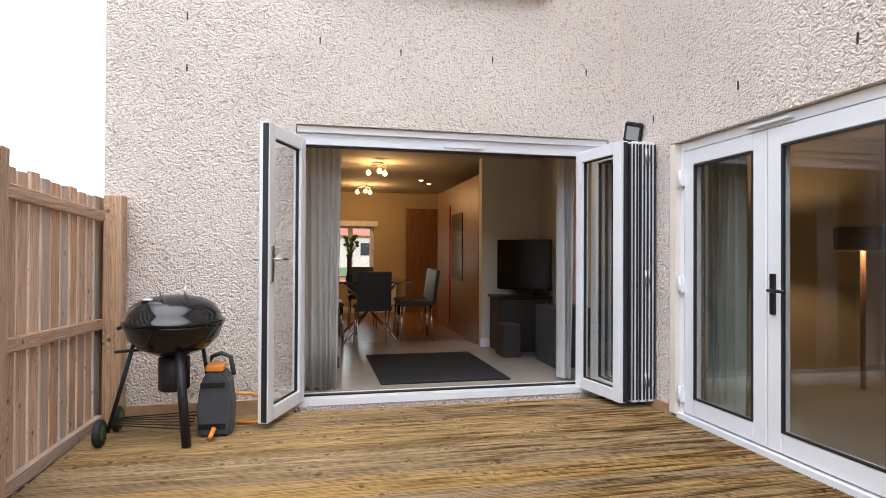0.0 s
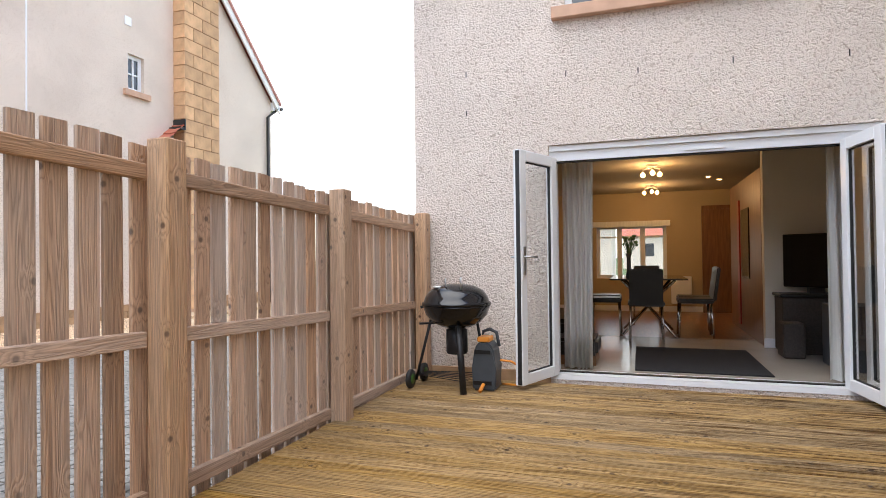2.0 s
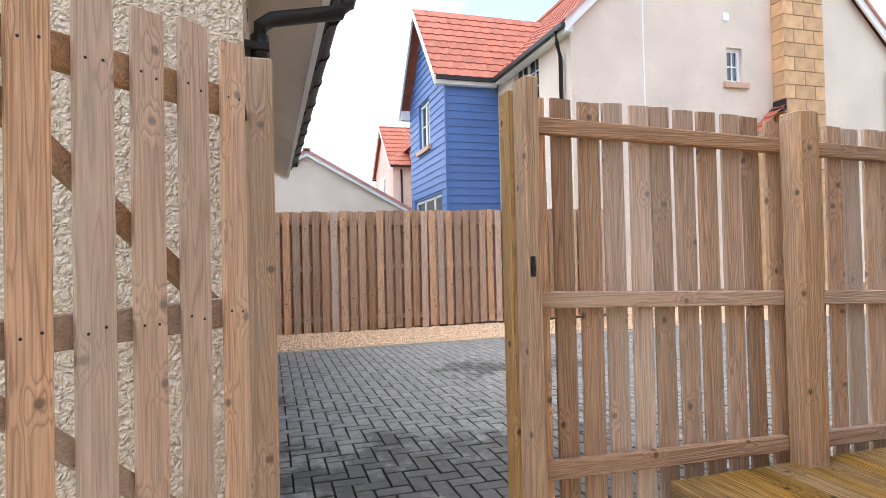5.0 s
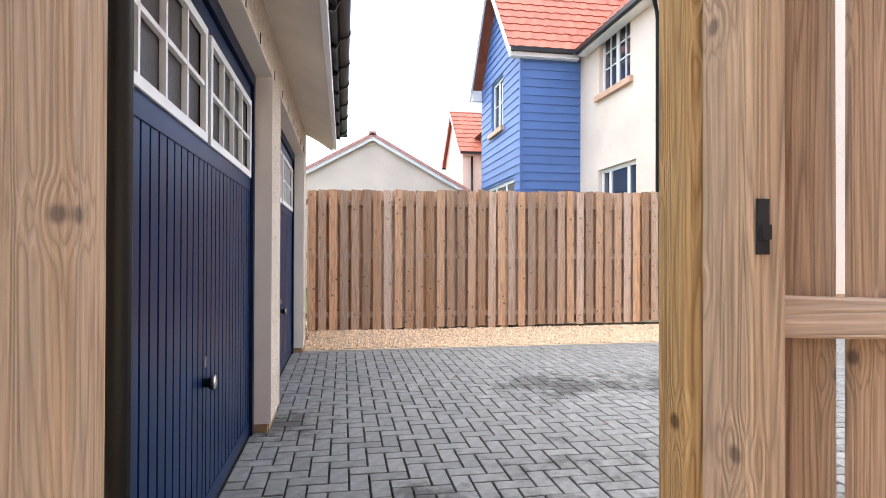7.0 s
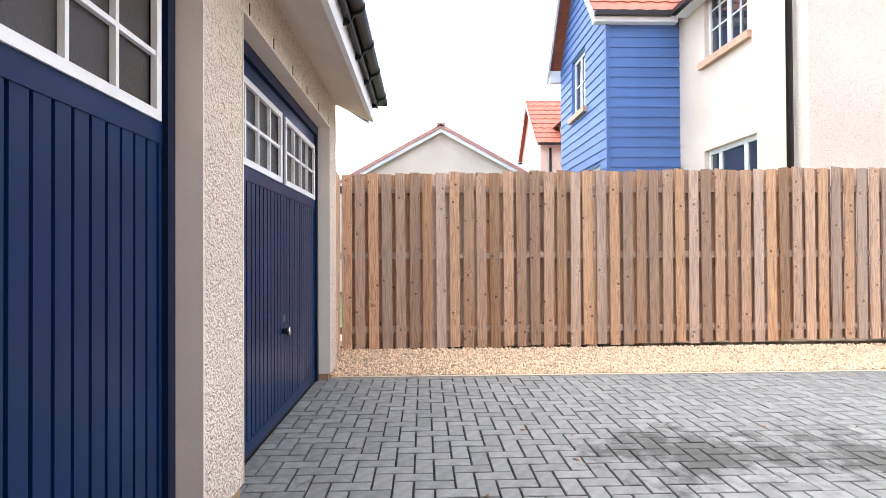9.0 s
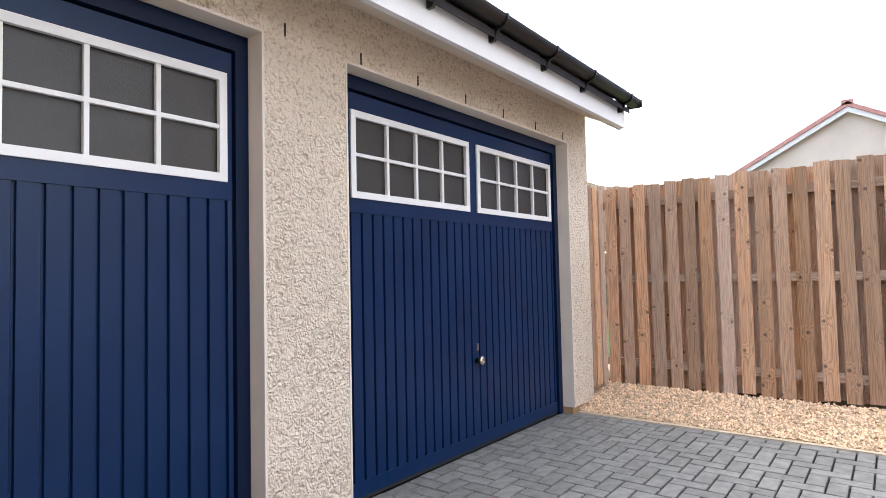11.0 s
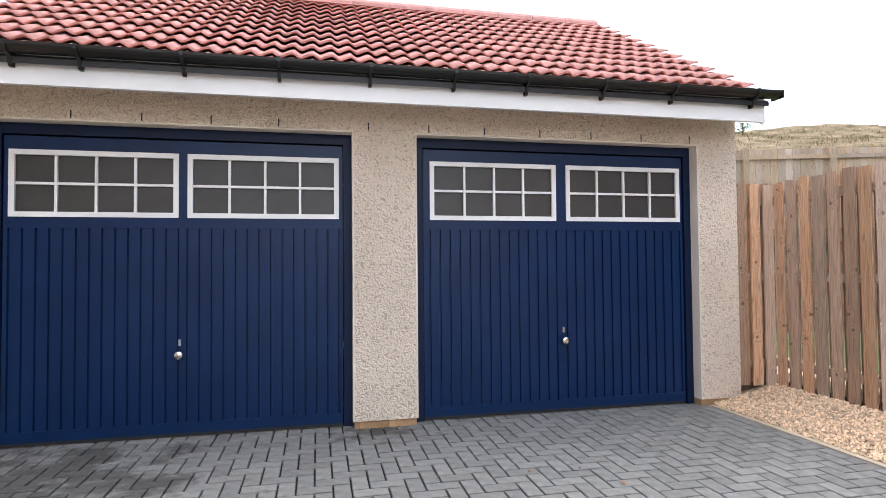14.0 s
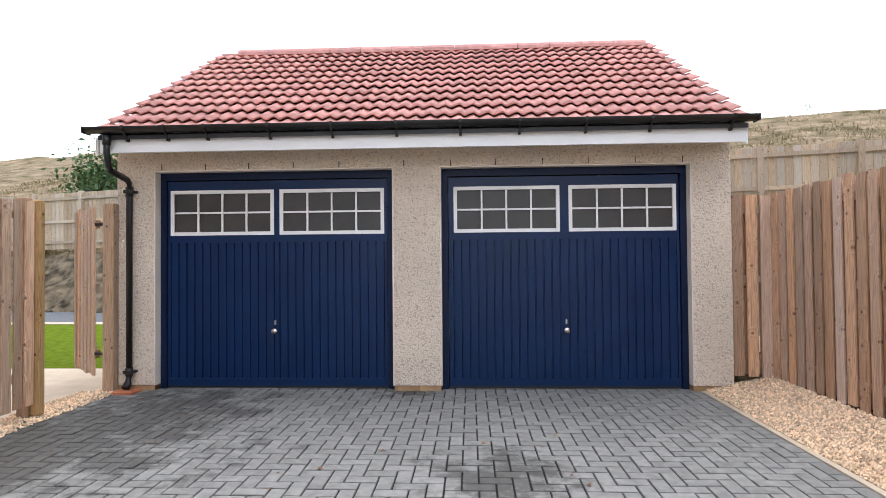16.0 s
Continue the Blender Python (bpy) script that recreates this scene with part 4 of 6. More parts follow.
def garage_door(x0, x1, knob_x, win):
    """An up-and-over door: steel frame, ribbed panel, two glazed panels with white bars, and a knob."""
    d = thing("garage_door", ((x0 + x1) / 2, GY - 0.1, 0), "dark blue steel up-and-over garage door with white-barred windows", "garage door", group="garage doors")
    Y = GY - 0.10
    part("frame", boxes((x0 + 0.013, x0 + 0.075, Y - 0.06, Y + 0.0, 0.0, 2.16), (x1 - 0.075, x1 - 0.013, Y - 0.06, Y, 0.0, 2.16), (x0 + 0.013, x1 - 0.013, Y - 0.06, Y, 2.161, 2.236)), M_NAVY, d)
    a, b = x0 + 0.082, x1 - 0.082
    mid = (win[0][1] + win[1][0]) / 2
    # ribbed skin: flat staves between narrow sharp grooves, in line with the windows above
    pts = [(a, Y - 0.06), (a, Y - 0.02)]
    for lo, hi, *_ in win:
        st = (hi - lo) / 13
        for i in range(14):
            p = lo + i * st
            pts += [(p - 0.0075, Y - 0.022), (p - 0.0055, Y - 0.038), (p + 0.0025, Y - 0.038), (p + 0.0085, Y - 0.022)]
    pts += [(b, Y - 0.02), (b, Y - 0.06)]
    part("panel", prism(bmesh.new(), pts, "z", 0.1, 1.508), M_BLUE, d)
    part("bottom_rail", boxes((a, b, Y - 0.055, Y - 0.018, 0.025, 0.1)), M_BLUE, d)
    part("draught_strip", boxes((a, b, Y - 0.05, Y - 0.022, 0.004, 0.025)), M_RUBBER, d, "black rubber strip")
    part("top_panel", boxes((a, b, Y - 0.058, Y - 0.0175, 1.508, win[0][2]), (a, b, Y - 0.058, Y - 0.019, win[0][3], 2.15), (a, win[0][0], Y - 0.058, Y - 0.019, win[0][2], win[0][3]),
                            (win[0][1], win[1][0], Y - 0.058, Y - 0.019, win[0][2], win[0][3]), (win[1][1], b, Y - 0.058, Y - 0.019, win[0][2], win[0][3])), M_BLUE, d)
    for p, q, lo, hi in win:
        w = part("window", boxes((p, q, Y - 0.03, Y - 0.008, lo, lo + 0.036), (p, q, Y - 0.03, Y - 0.008, hi - 0.036, hi), (p, p + 0.036, Y - 0.03, Y - 0.008, lo + 0.036, hi - 0.036), (q - 0.036, q, Y - 0.03, Y - 0.008, lo + 0.036, hi - 0.036)), M_WHITE, d, "white window surround")
        cw = (q - p - 0.072) / 4
        for i in range(1, 4):
            part("glazing_bar", boxes((p + 0.036 + cw * i - 0.009, p + 0.036 + cw * i + 0.009, Y - 0.034, Y - 0.013, lo + 0.036, hi - 0.036)), M_WHITE, w)
        part("glazing_bar", boxes((p + 0.036, q - 0.036, Y - 0.033, Y - 0.014, (lo + hi) / 2 - 0.009, (lo + hi) / 2 + 0.009)), M_WHITE, w)
        for i in range(4):
            for j in range(2):
                zz = lo + 0.036 + j * ((hi - lo - 0.072) / 2)
                part("pane", boxes((p + 0.036 + cw * i, p + 0.036 + cw * (i + 1), Y - 0.044, Y - 0.036, zz, zz + (hi - lo - 0.072) / 2)), M_OBSC, w, "grey obscured pane")
    k = part("knob", lathe(bmesh.new(), [(0.02, 0.0), (0.018, 0.012), (0.02, 0.022), (0.031, 0.03), (0.032, 0.044)], (knob_x, Y - 0.022, 0.59), 18, "y"), M_BLACKP, d, "black door knob")
    part("knob_face", lathe(bmesh.new(), [(0.031, 0.044), (0.028, 0.05), (0.012, 0.054), (0.003, 0.0545)], (knob_x, Y - 0.022, 0.59), 18, "y"), M_CHROME, k, "chrome knob face")
    part("lock_plate", boxes((knob_x - 0.008, knob_x + 0.008, Y - 0.022, Y - 0.012, 0.655, 0.70)), M_STEEL, d)
    return d


garage_door(*OPEN1, -3.49, ((-4.63, -3.54, 1.585, 2.055), (-3.48, -2.385, 1.585, 2.055)))
garage_door(*OPEN2, -6.475, ((-7.58, -6.51, 1.585, 2.055), (-6.42, -5.345, 1.585, 2.055)))

# eaves
slope = (RIDGE_Z - EAVE_Z) / (EAVE_Y - RIDGE_Y)
VX0, VX1 = -8.08, -1.92
solid("garage_fascia", boxes((-8.06, -1.93, -0.655, -0.62, 2.375, 2.57)), M_WHITE, "white painted fascia board under the gutter", "trim")
solid("garage_soffit", prism(bmesh.new(), [(-0.656, 2.385), (-0.656, 2.405), (GY, 2.56), (GY, 2.54)], "x", -8.06, -1.93), M_SMOOTH, "cream sloping soffit under the eaves", "trim")
for xa, xb in ((-8.095, -8.072), (-1.878, -1.855)):
    bb = [(EAVE_Y - 0.14, 2.36), (EAVE_Y - 0.14, 2.53), (RIDGE_Y, RIDGE_Z - 0.02), (RIDGE_Y, RIDGE_Z - 0.2)]
    solid("garage_bargeboard", prism(bmesh.new(), bb, "x", xa, xb), M_WHITE, "white painted bargeboard at the gable", "trim")
garage_roof = thing("garage_roof", (-5, RIDGE_Y, RIDGE_Z), "red concrete pantile garage roof", "roof", kind="structure")
part("roof_deck", prism(bmesh.new(), [(EAVE_Y - 0.05, EAVE_Z - 0.03), (RIDGE_Y, RIDGE_Z - 0.045), (2 * RIDGE_Y - EAVE_Y + 0.05, EAVE_Z - 0.03), (2 * RIDGE_Y - EAVE_Y + 0.05, EAVE_Z - 0.05), (RIDGE_Y, RIDGE_Z - 0.1), (EAVE_Y - 0.05, EAVE_Z - 0.07)], "x", VX0 + 0.02, VX1 - 0.02), M_BLACKMATT, garage_roof)
s_len = math.hypot(EAVE_Y - RIDGE_Y, RIDGE_Z - EAVE_Z)


def tile_mesh(name, w, gauge, amp, waves, material, seg=10, lip=0.03):
    """One pantile: a waved sheet with a thick lower edge; x across, y up the slope, z out of it."""
    bm = bmesh.new()
    rows = []
    for v, dz in ((0.14, -lip), (0.006, -0.016), (0.0, -0.012), (0.0, 0.0), (gauge + 0.05, -lip * 0.9)):
        row = []
        for i in range(seg + 1):
            u = i / seg
            f = (u * waves) % 1.0 if i < seg else 1.0
            ph = math.tau * f ** 0.7
            h = amp * (0.5 + 0.5 * math.cos(ph)) ** 0.75
            row.append(bm.verts.new((u * w, v, lip + h + dz)))
        rows.append(row)
    for q, s in zip(rows, rows[1:]):
        for i in range(seg):
            f = bm.faces.new((q[i], q[i + 1], s[i + 1], s[i]))
            f.smooth = s is rows[4]
    return mesh_of(name, bm, material)


T_ROWS, T_COLS = 12, 22
t_w, t_g = (VX1 - VX0) / T_COLS, s_len / T_ROWS
tile_me = tile_mesh("roof_tile", t_w + 0.004, t_g, 0.03, 2, M_TILE, seg=14, lip=0.047)
# basis of the slope: x across, y up the slope, z outwards
up_dir = Vector((0, RIDGE_Y - EAVE_Y, RIDGE_Z - EAVE_Z)).normalized()
out_dir = Vector((0, RIDGE_Z - EAVE_Z, EAVE_Y - RIDGE_Y)).normalized()


def slope_pose(x, s, lift=0.0):
    p = Vector((x, EAVE_Y, EAVE_Z)) + up_dir * s + out_dir * lift
    m = Matrix(((-1, up_dir.x, out_dir.x), (0, up_dir.y, out_dir.y), (0, up_dir.z, out_dir.z))).to_4x4()
    m.translation = p
    return m


for r in range(T_ROWS):
    for c in range(T_COLS):
        piece("roof_tile", tile_me, garage_roof, slope_pose(VX0 + t_w * (c + 1), t_g * r - 0.0, -0.045 + random.uniform(-0.002, 0.002)))
back_tiles = prism(bmesh.new(), [(RIDGE_Y, RIDGE_Z - 0.04), (2 * RIDGE_Y - EAVE_Y, EAVE_Z - 0.02), (2 * RIDGE_Y - EAVE_Y, EAVE_Z + 0.02), (RIDGE_Y, RIDGE_Z + 0.01)], "x", VX0, VX1)
part("back_slope", back_tiles, M_TILE, garage_roof)
x = VX0 + 0.1
while x < VX1 - 0.3:
    rb = bmesh.new()
    L = min(0.44, VX1 - 0.1 - x)
    prism(rb, [(RIDGE_Y + 0.13 * math.cos(a), RIDGE_Z - 0.06 + 0.115 * math.sin(a)) for a in [math.pi * i / 8 for i in range(9)]], "x", x, x + L)
    part("ridge_tile", rb, M_TILE, garage_roof)
    x += 0.445

gutter = thing("gutter", (-5, -0.55, 2.5), "black plastic gutter with brackets and downpipe", "gutter")
gp = [(-0.556 + 0.062 * math.cos(a), 2.604 + 0.056 * math.sin(a)) for a in [math.pi + math.pi * i / 10 for i in range(11)]]
gp += [(-0.556 + 0.056 * math.cos(a), 2.604 + 0.050 * math.sin(a)) for a in [math.tau - math.pi * i / 10 for i in range(11)]]
part("channel", prism(bmesh.new(), gp, "x", -8.12, -1.84), M_BLACKP, gutter)
part("stop_end", boxes((-8.135, -8.12, -0.619, -0.493, 2.546, 2.608)), M_BLACKP, gutter)
part("stop_end", boxes((-1.84, -1.825, -0.619, -0.493, 2.546, 2.608)), M_BLACKP, gutter)
for x in (-2.22, -2.62, -3.01, -3.62, -4.22, -4.83, -5.43, -5.98, -6.59, -7.18, -7.91):
    bk = prism(bmesh.new(), [(-0.619, 2.474), (-0.619, 2.61), (-0.49, 2.61), (-0.49, 2.576), (-0.51, 2.546), (-0.556, 2.53), (-0.585, 2.474)], "x", x - 0.011, x + 0.011)
    part("bracket", bk, M_BLACKP, gutter)
dp = bmesh.new()
tube(dp, [(-2.04, -0.555, 2.53), (-2.04, -0.555, 2.36), (-2.04, -0.585, 2.235), (-2.04, -0.61, 2.205), (-2.04, -0.88, 2.15), (-2.04, -0.92, 2.12), (-2.04, -0.925, 2.07), (-2.04, -0.925, 0.16)], 0.03, 14)
tube(dp, [(-2.04, -0.925, 0.24), (-2.04, -0.925, 0.16)], 0.037, 14)
tube(dp, [(-2.04, -0.925, 0.17), (-2.04, -0.90, 0.09), (-2.04, -0.86, 0.045)], 0.036, 12)
tube(dp, [(-2.04, -0.925, 2.08), (-2.04, -0.925, 1.98)], 0.036, 14)
tube(dp, [(-2.04, -0.555, 2.525), (-2.04, -0.555, 2.44)], 0.037, 14)
part("downpipe", dp, M_BLACKP, gutter)
for z in (2.03, 0.2):
    part("clip", boxes((-2.10, -1.98, -0.98, -0.955, z - 0.012, z + 0.012), (-2.085, -1.995, -0.956, -0.89, z - 0.015, z + 0.015)), M_BLACKP, gutter)
solid("gully_surround", rounded(boxes((-2.15, -1.94, -0.97, -0.78, -0.04, 0.03)), 0.01), M_TERRA, "terracotta gully collar under the downpipe", "drain")

# ---- beyond the gate: path, lawn, road, bank and back fence ----
solid("path", boxes((-1.82, 2.04, -2.2, DK0 + 0.02, -0.085, -0.005)), M_SLAB, "buff concrete garden path", "path")
solid("lawn", boxes((-1.86, 30, -7.1, -2.2, -0.085, 0.0)), M_LAWN, "bright green mown lawn", "lawn")
solid("road", boxes((-3.0, 40, -10.9, -7.4, -0.085, -0.03)), M_ROAD, "grey asphalt road", "road")
solid("kerb", boxes((-3.0, 40, -7.4, -7.1, -0.085, 0.02)), M_SLAB, "pale concrete kerb", "kerb")


def fence_y(x):
    return -7.5 - (x + 12.7) * 4.5 / 18.4


def fence_base(x):
    return 1.88 - 0.010 * (x + 12.7)


def heightfield(name, xs, ds, height, material, label, category):
    verts, faces = [], []
    for i, x in enumerate(xs):
        for d in ds:
            verts.append((x, fence_y(x) - d, height(x, d)))
    n = len(ds)
    for i in range(len(xs) - 1):
        for j in range(n - 1):
            faces.append((i * n + j, i * n + j + 1, (i + 1) * n + j + 1, (i + 1) * n + j))
    me = bpy.data.meshes.new(name)
    me.from_pydata(verts, [], faces)
    me.materials.append(material)
    for p in me.polygons:
        p.use_smooth = True
    return tagged(new(name, me), label, category, kind="structure")


def hill_z(x, d):
    n = noise.noise(Vector((x * 0.16, d * 0.16, 0.3)))
    m = noise.noise(Vector((x * 0.9, d * 0.9, 4.3)))
    grow = max(0.262, min(0.33, 0.292 + 0.0012 * x) + max(0, -8 - x) * 0.0012) * min(d, 36) + 0.03 * max(0, d - 36)
    return fence_base(x) - 0.25 + grow + (0.5 * n + 0.12 * m) * min(1, d / 4)


heightfield("hillside", [-70 + 1.1 * i for i in range(120)], [0.05 + 0.9 * j for j in range(56)], hill_z, M_HILL, "rough grassy hillside behind the houses", "hill")
heightfield("bank", [-20 + 0.35 * i for i in range(160)], [-1.6 + 0.17 * j for j in range(12)],
            lambda x, d: -0.09 + (fence_base(x) - 0.1 + 0.09) * max(0, (d + 1.5) / 1.7) ** 0.8 + 0.16 * noise.noise(Vector((x * 2.2, d * 2.2, 1.0))), M_ROCK, "dark stony bank below the back fence", "bank")
back_fence = thing("fence", (-5, fence_y(-5), 1.8), "pale timber fence along the foot of the hill", "fence")
bf_dir = math.degrees(math.atan2(-4.5, 18.4))
bf_board = mesh_of("board", picket_mesh(0.146, 1.72, 0.02, 0.0, "x"), M_BACK)
x = -24.0
while x < 12:
    if x < -8.2 or x > -3.5:
        piece("board", bf_board, back_fence, pose(x, fence_y(x) - 0.03, fence_base(x) + 0.05, 0, 0, bf_dir))
    x += 0.155
bf_post = mesh_of("post", boxes((-0.06, 0.06, -0.05, 0.07, -0.4, 1.80)), M_BACK)
bf_rail = mesh_of("rail", boxes((0.0, 1.85, -0.0, 0.045, 0, 0.085)), M_BACK)
for k in range(21):
    x = -24.2 + 1.79 * k
    if x < -8 or x > -5.5:
        piece("post", bf_post, back_fence, pose(x, fence_y(x) + 0.01, fence_base(x), 0, 0, bf_dir))
        for z in (0.22, 0.85, 1.55):
            piece("rail", bf_rail, back_fence, pose(x, fence_y(x) - 0.005, fence_base(x) + z, 0, math.degrees(math.atan2(0.010, 1)), bf_dir))


def shrub(name, place, height, spread, label, category, leaves=900, bare=0.0, seed=1):
    """A trunk with limbs and a loose crown of many small leaf blades."""
    rng = random.Random(seed)
    ob = thing(name, place, label, category)
    bm = bmesh.new()
    tips = []
    base_p = Vector(place)
    top = base_p + Vector((0, 0, height * 0.75))
    tube(bm, [base_p, base_p + Vector((0.03, 0, height * 0.4)), top], height * 0.03, 6, r1=height * 0.008)
    for k in range(9):
        a, h = rng.uniform(0, math.tau), rng.uniform(0.15, 0.75) * height
        q = base_p + Vector((0, 0, h))
        e = q + Vector((math.cos(a) * spread * rng.uniform(0.4, 0.9), math.sin(a) * spread * rng.uniform(0.4, 0.9), height * rng.uniform(0.1, 0.3)))
        tube(bm, [q, (q + e) / 2 + Vector((0, 0, 0.05 * height)), e], height * 0.014, 5, r1=height * 0.004)
        tips += [e, (q + e) / 2]
    tips.append(top + Vector((0, 0, height * 0.2)))
    tips.append(top)
    part("trunk", bm, M_BARK, ob)
    verts, faces = [], []
    for k in range(leaves):
        t = rng.choice(tips)
        r = 0.3 * spread + 0.12 * height
        p = t + Vector((rng.gauss(0, r * 0.5), rng.gauss(0, r * 0.5), rng.gauss(0, r * 0.42)))
        s = height * rng.uniform(0.022, 0.05)
        d = Vector((rng.gauss(0, 1), rng.gauss(0, 1), rng.gauss(0, 1))).normalized()
        e = d.cross(Vector((rng.gauss(0, 1), rng.gauss(0, 1), rng.gauss(0, 1)))).normalized()
        i = len(verts)
        verts += [p - d * s, p + e * s * 0.45, p + d * s, p - e * s * 0.45]
        faces.append((i, i + 1, i + 2, i + 3))
    me = bpy.data.meshes.new("crown")
    me.from_pydata([tuple(v) for v in verts], [], faces)
    me.materials.append(M_LEAF)
    under(new("crown", me), ob)
    return ob


for k, (x, d, h, sp, n) in enumerate([(7.5, 3.5, 3.0, 1.4, 2600), (8.9, 4.5, 2.0, 1.5, 1800), (6.2, 4.0, 1.6, 1.4, 1500), (10.6, 6.0, 1.4, 1.4, 1000), (-37, 34, 2.2, 1.4, 600), (-30, 35, 1.3, 0.8, 300), (-16, 3.0, 1.0, 0.9, 700), (-21.5, 5.0, 1.1, 1.1, 700)]):
    shrub("tree" if h > 1.9 else "shrub", (x, fence_y(x) - d, hill_z(x, d) - 0.1), h, sp, "leafy green tree on the hillside" if h > 1.9 else "low green shrub on the hillside", "tree" if h > 1.9 else "shrub", n, seed=k + 3)

# scrub and dead grass on the slope, too many to count
sv, sf = [], []
sr_ = random.Random(21)
for k in range(7000):
    x = sr_.uniform(-48, -10) if k % 2 else sr_.uniform(2, 26)
    d = 0.4 + 34 * sr_.random() ** 1.6
    z = hill_z(x, d)
    h = sr_.uniform(0.08, 0.26)
    for j in range(9):
        a = sr_.uniform(0, math.tau)
        px, py = x + sr_.gauss(0, 0.25), fence_y(x) - d + sr_.gauss(0, 0.25)
        w = sr_.uniform(0.012, 0.035)
        o = len(sv)
        lx, ly = sr_.gauss(0, 0.14), sr_.gauss(0, 0.14)
        sv += [(px - w * math.cos(a), py - w * math.sin(a), z - 0.08), (px + w * math.cos(a), py + w * math.sin(a), z - 0.08), (px + lx, py + ly, z + h * sr_.uniform(0.6, 1.1))]
        sf.append((o, o + 1, o + 2))
me = bpy.data.meshes.new("hillside_scrub")
me.from_pydata(sv, [], sf)
me.materials.append(mat("scrub_and_dead_grass", (0.15, 0.14, 0.055), 1.0, spec=0.05, vary=0.3, scale=0.35, color2=(0.38, 0.27, 0.17), island=0.4))
tagged(new("hillside_scrub", me), "tufts of scrub and dry grass on the hill", "scrub", kind="stuff")

# ---- neighbour's house ----
mark = so_far()
NX, NYF, NYB, NE = -9.85, 4.95, 13.75, 5.9
BXR, BXL, BY = -13.7, -17.5, 3.51


def tiled_slope(name, origin, across, up, width, length, parent, gauge=0.33, tile_w=0.3, seg=4, lip=0.028, amp=0.02, label="", narrowing=0.0):
    """A slope of overlapping waved tiles joined in one mesh; across and up are directions in the slope."""
    across, up = Vector(across).normalized(), Vector(up).normalized()
    out = across.cross(up)
    if out.z < 0:
        out = -out
    o = Vector(origin)
    verts, faces = [], []
    for r in range(int(length / gauge + 0.999)):
        v0, v1 = r * gauge, min((r + 1) * gauge + 0.03, length + 0.02)
        shift = narrowing * v0
        n = max(1, int((width - shift) / tile_w))
        for c in range(n):
            i0 = len(verts)
            for v, dz in ((v0, 0.0), (v0, lip), (v1, 0.004)):
                for i in range(seg + 1):
                    u = shift + (c + i / seg) * (width - shift) / n
                    h = amp * (0.5 + 0.5 * math.cos(math.tau * i / seg))
                    verts.append(tuple(o + across * u + up * v + out * (h + dz)))
            for k in range(2):
                for i in range(seg):
                    a = i0 + k * (seg + 1) + i
                    faces.append((a, a + 1, a + seg + 2, a + seg + 1))
    me = bpy.data.meshes.new(name)
    me.from_pydata(verts, [], faces)
    me.materials.append(M_TILE2)
    return tagged(under(new(name, me), parent), label, kind="stuff")


nb = thing("house", (-12, 9, 0), "cream rendered neighbouring house with a blue boarded bay", "house")
NM = (NYF + NYB) / 2
NZ = NE + (NYB - NYF) / 2 * 0.97
w1 = (-12.66, -11.28, 4.57, 5.82)
w2 = (-12.7, -11.05, 1.0, 2.95)
part("wall", wall_boxes("x", NYF, NYF + 0.3, BXR, NX, 0.0, NE, [w1, w2]), M_HARL_FAR, nb)
gw = (8.78, 9.2, 4.92, 5.7)
part("wall", wall_boxes("y", NX - 0.3, NX, NYF + 0.3, NYB, 0.42, NE, [gw]), M_HARL_FAR, nb)
part("wall", prism(bmesh.new(), [(NYF, NE + 0.001), (NYB, NE + 0.001), (NM, NZ)], "x", NX - 0.3, NX), M_HARL_FAR, nb)
for b in ((-24, -23.7, NYF, NYB, 0, NE), (-23.7, NX - 0.3, NYB - 0.3, NYB, 0, NE), (-23.7, BXL, NYF, NYF + 0.3, 0, NE)):
    part("wall", boxes(b), M_HARL_FAR, nb)
part("movement_joint", boxes((NX, NX + 0.006, 6.64, 6.67, 0.42, 7.5)), M_WHITE, nb, "thin pale vertical joint in the render")
base2 = part("base_course", boxes((NX - 0.3, NX - 0.02, NYF, NYB, 0.0, 0.42)), M_SILL, nb)
nb_brick = mesh_of("brick", boxes((-0.02, 0.02, 0, 0.43, 0, 0.132)), M_BRICKB)
for r in range(3):
    for k in range(19):
        piece("brick", nb_brick, base2, Matrix.Translation((NX, NYF + 0.02 + 0.445 * k + (0.2 if r % 2 else 0), 0.005 + 0.138 * r)))


def as_mesh_window(axis, face, a0, a1, z0, z1, bars, rails, outward, sill=0.12):
    """A window as a part of the house: frame mesh with bars, pane and sill under it."""
    def b3(p, q, lo, hi, d0, d1):
        d0, d1 = sorted((face - outward * d0, face - outward * d1))
        return (p, q, d0, d1, lo, hi) if axis == "x" else (d0, d1, p, q, lo, hi)
    f = 0.08
    w = part("window", boxes(b3(a0, a1, z0, z0 + f, 0.08, 0.15), b3(a0, a1, z1 - f, z1, 0.08, 0.15), b3(a0, a0 + f, z0 + f, z1 - f, 0.08, 0.15), b3(a1 - f, a1, z0 + f, z1 - f, 0.08, 0.15)), M_UPVC, nb, "white casement window")
    for a, t in bars:
        part("glazing_bar", boxes(b3(a - t / 2, a + t / 2, z0 + f, z1 - f, 0.085, 0.145)), M_UPVC, w)
    for z, t in rails:
        part("glazing_bar", boxes(b3(a0 + f, a1 - f, z - t / 2, z + t / 2, 0.09, 0.14)), M_UPVC, w)
    part("pane", boxes(b3(a0 + f, a1 - f, z0 + f, z1 - f, 0.11, 0.12)), M_DARKGL, w)
    if sill:
        part("sill", boxes(b3(a0 - 0.12, a1 + 0.12, z0 - sill, z0, -0.08, 0.08)), M_SILL, w, "buff stone sill")
    return w


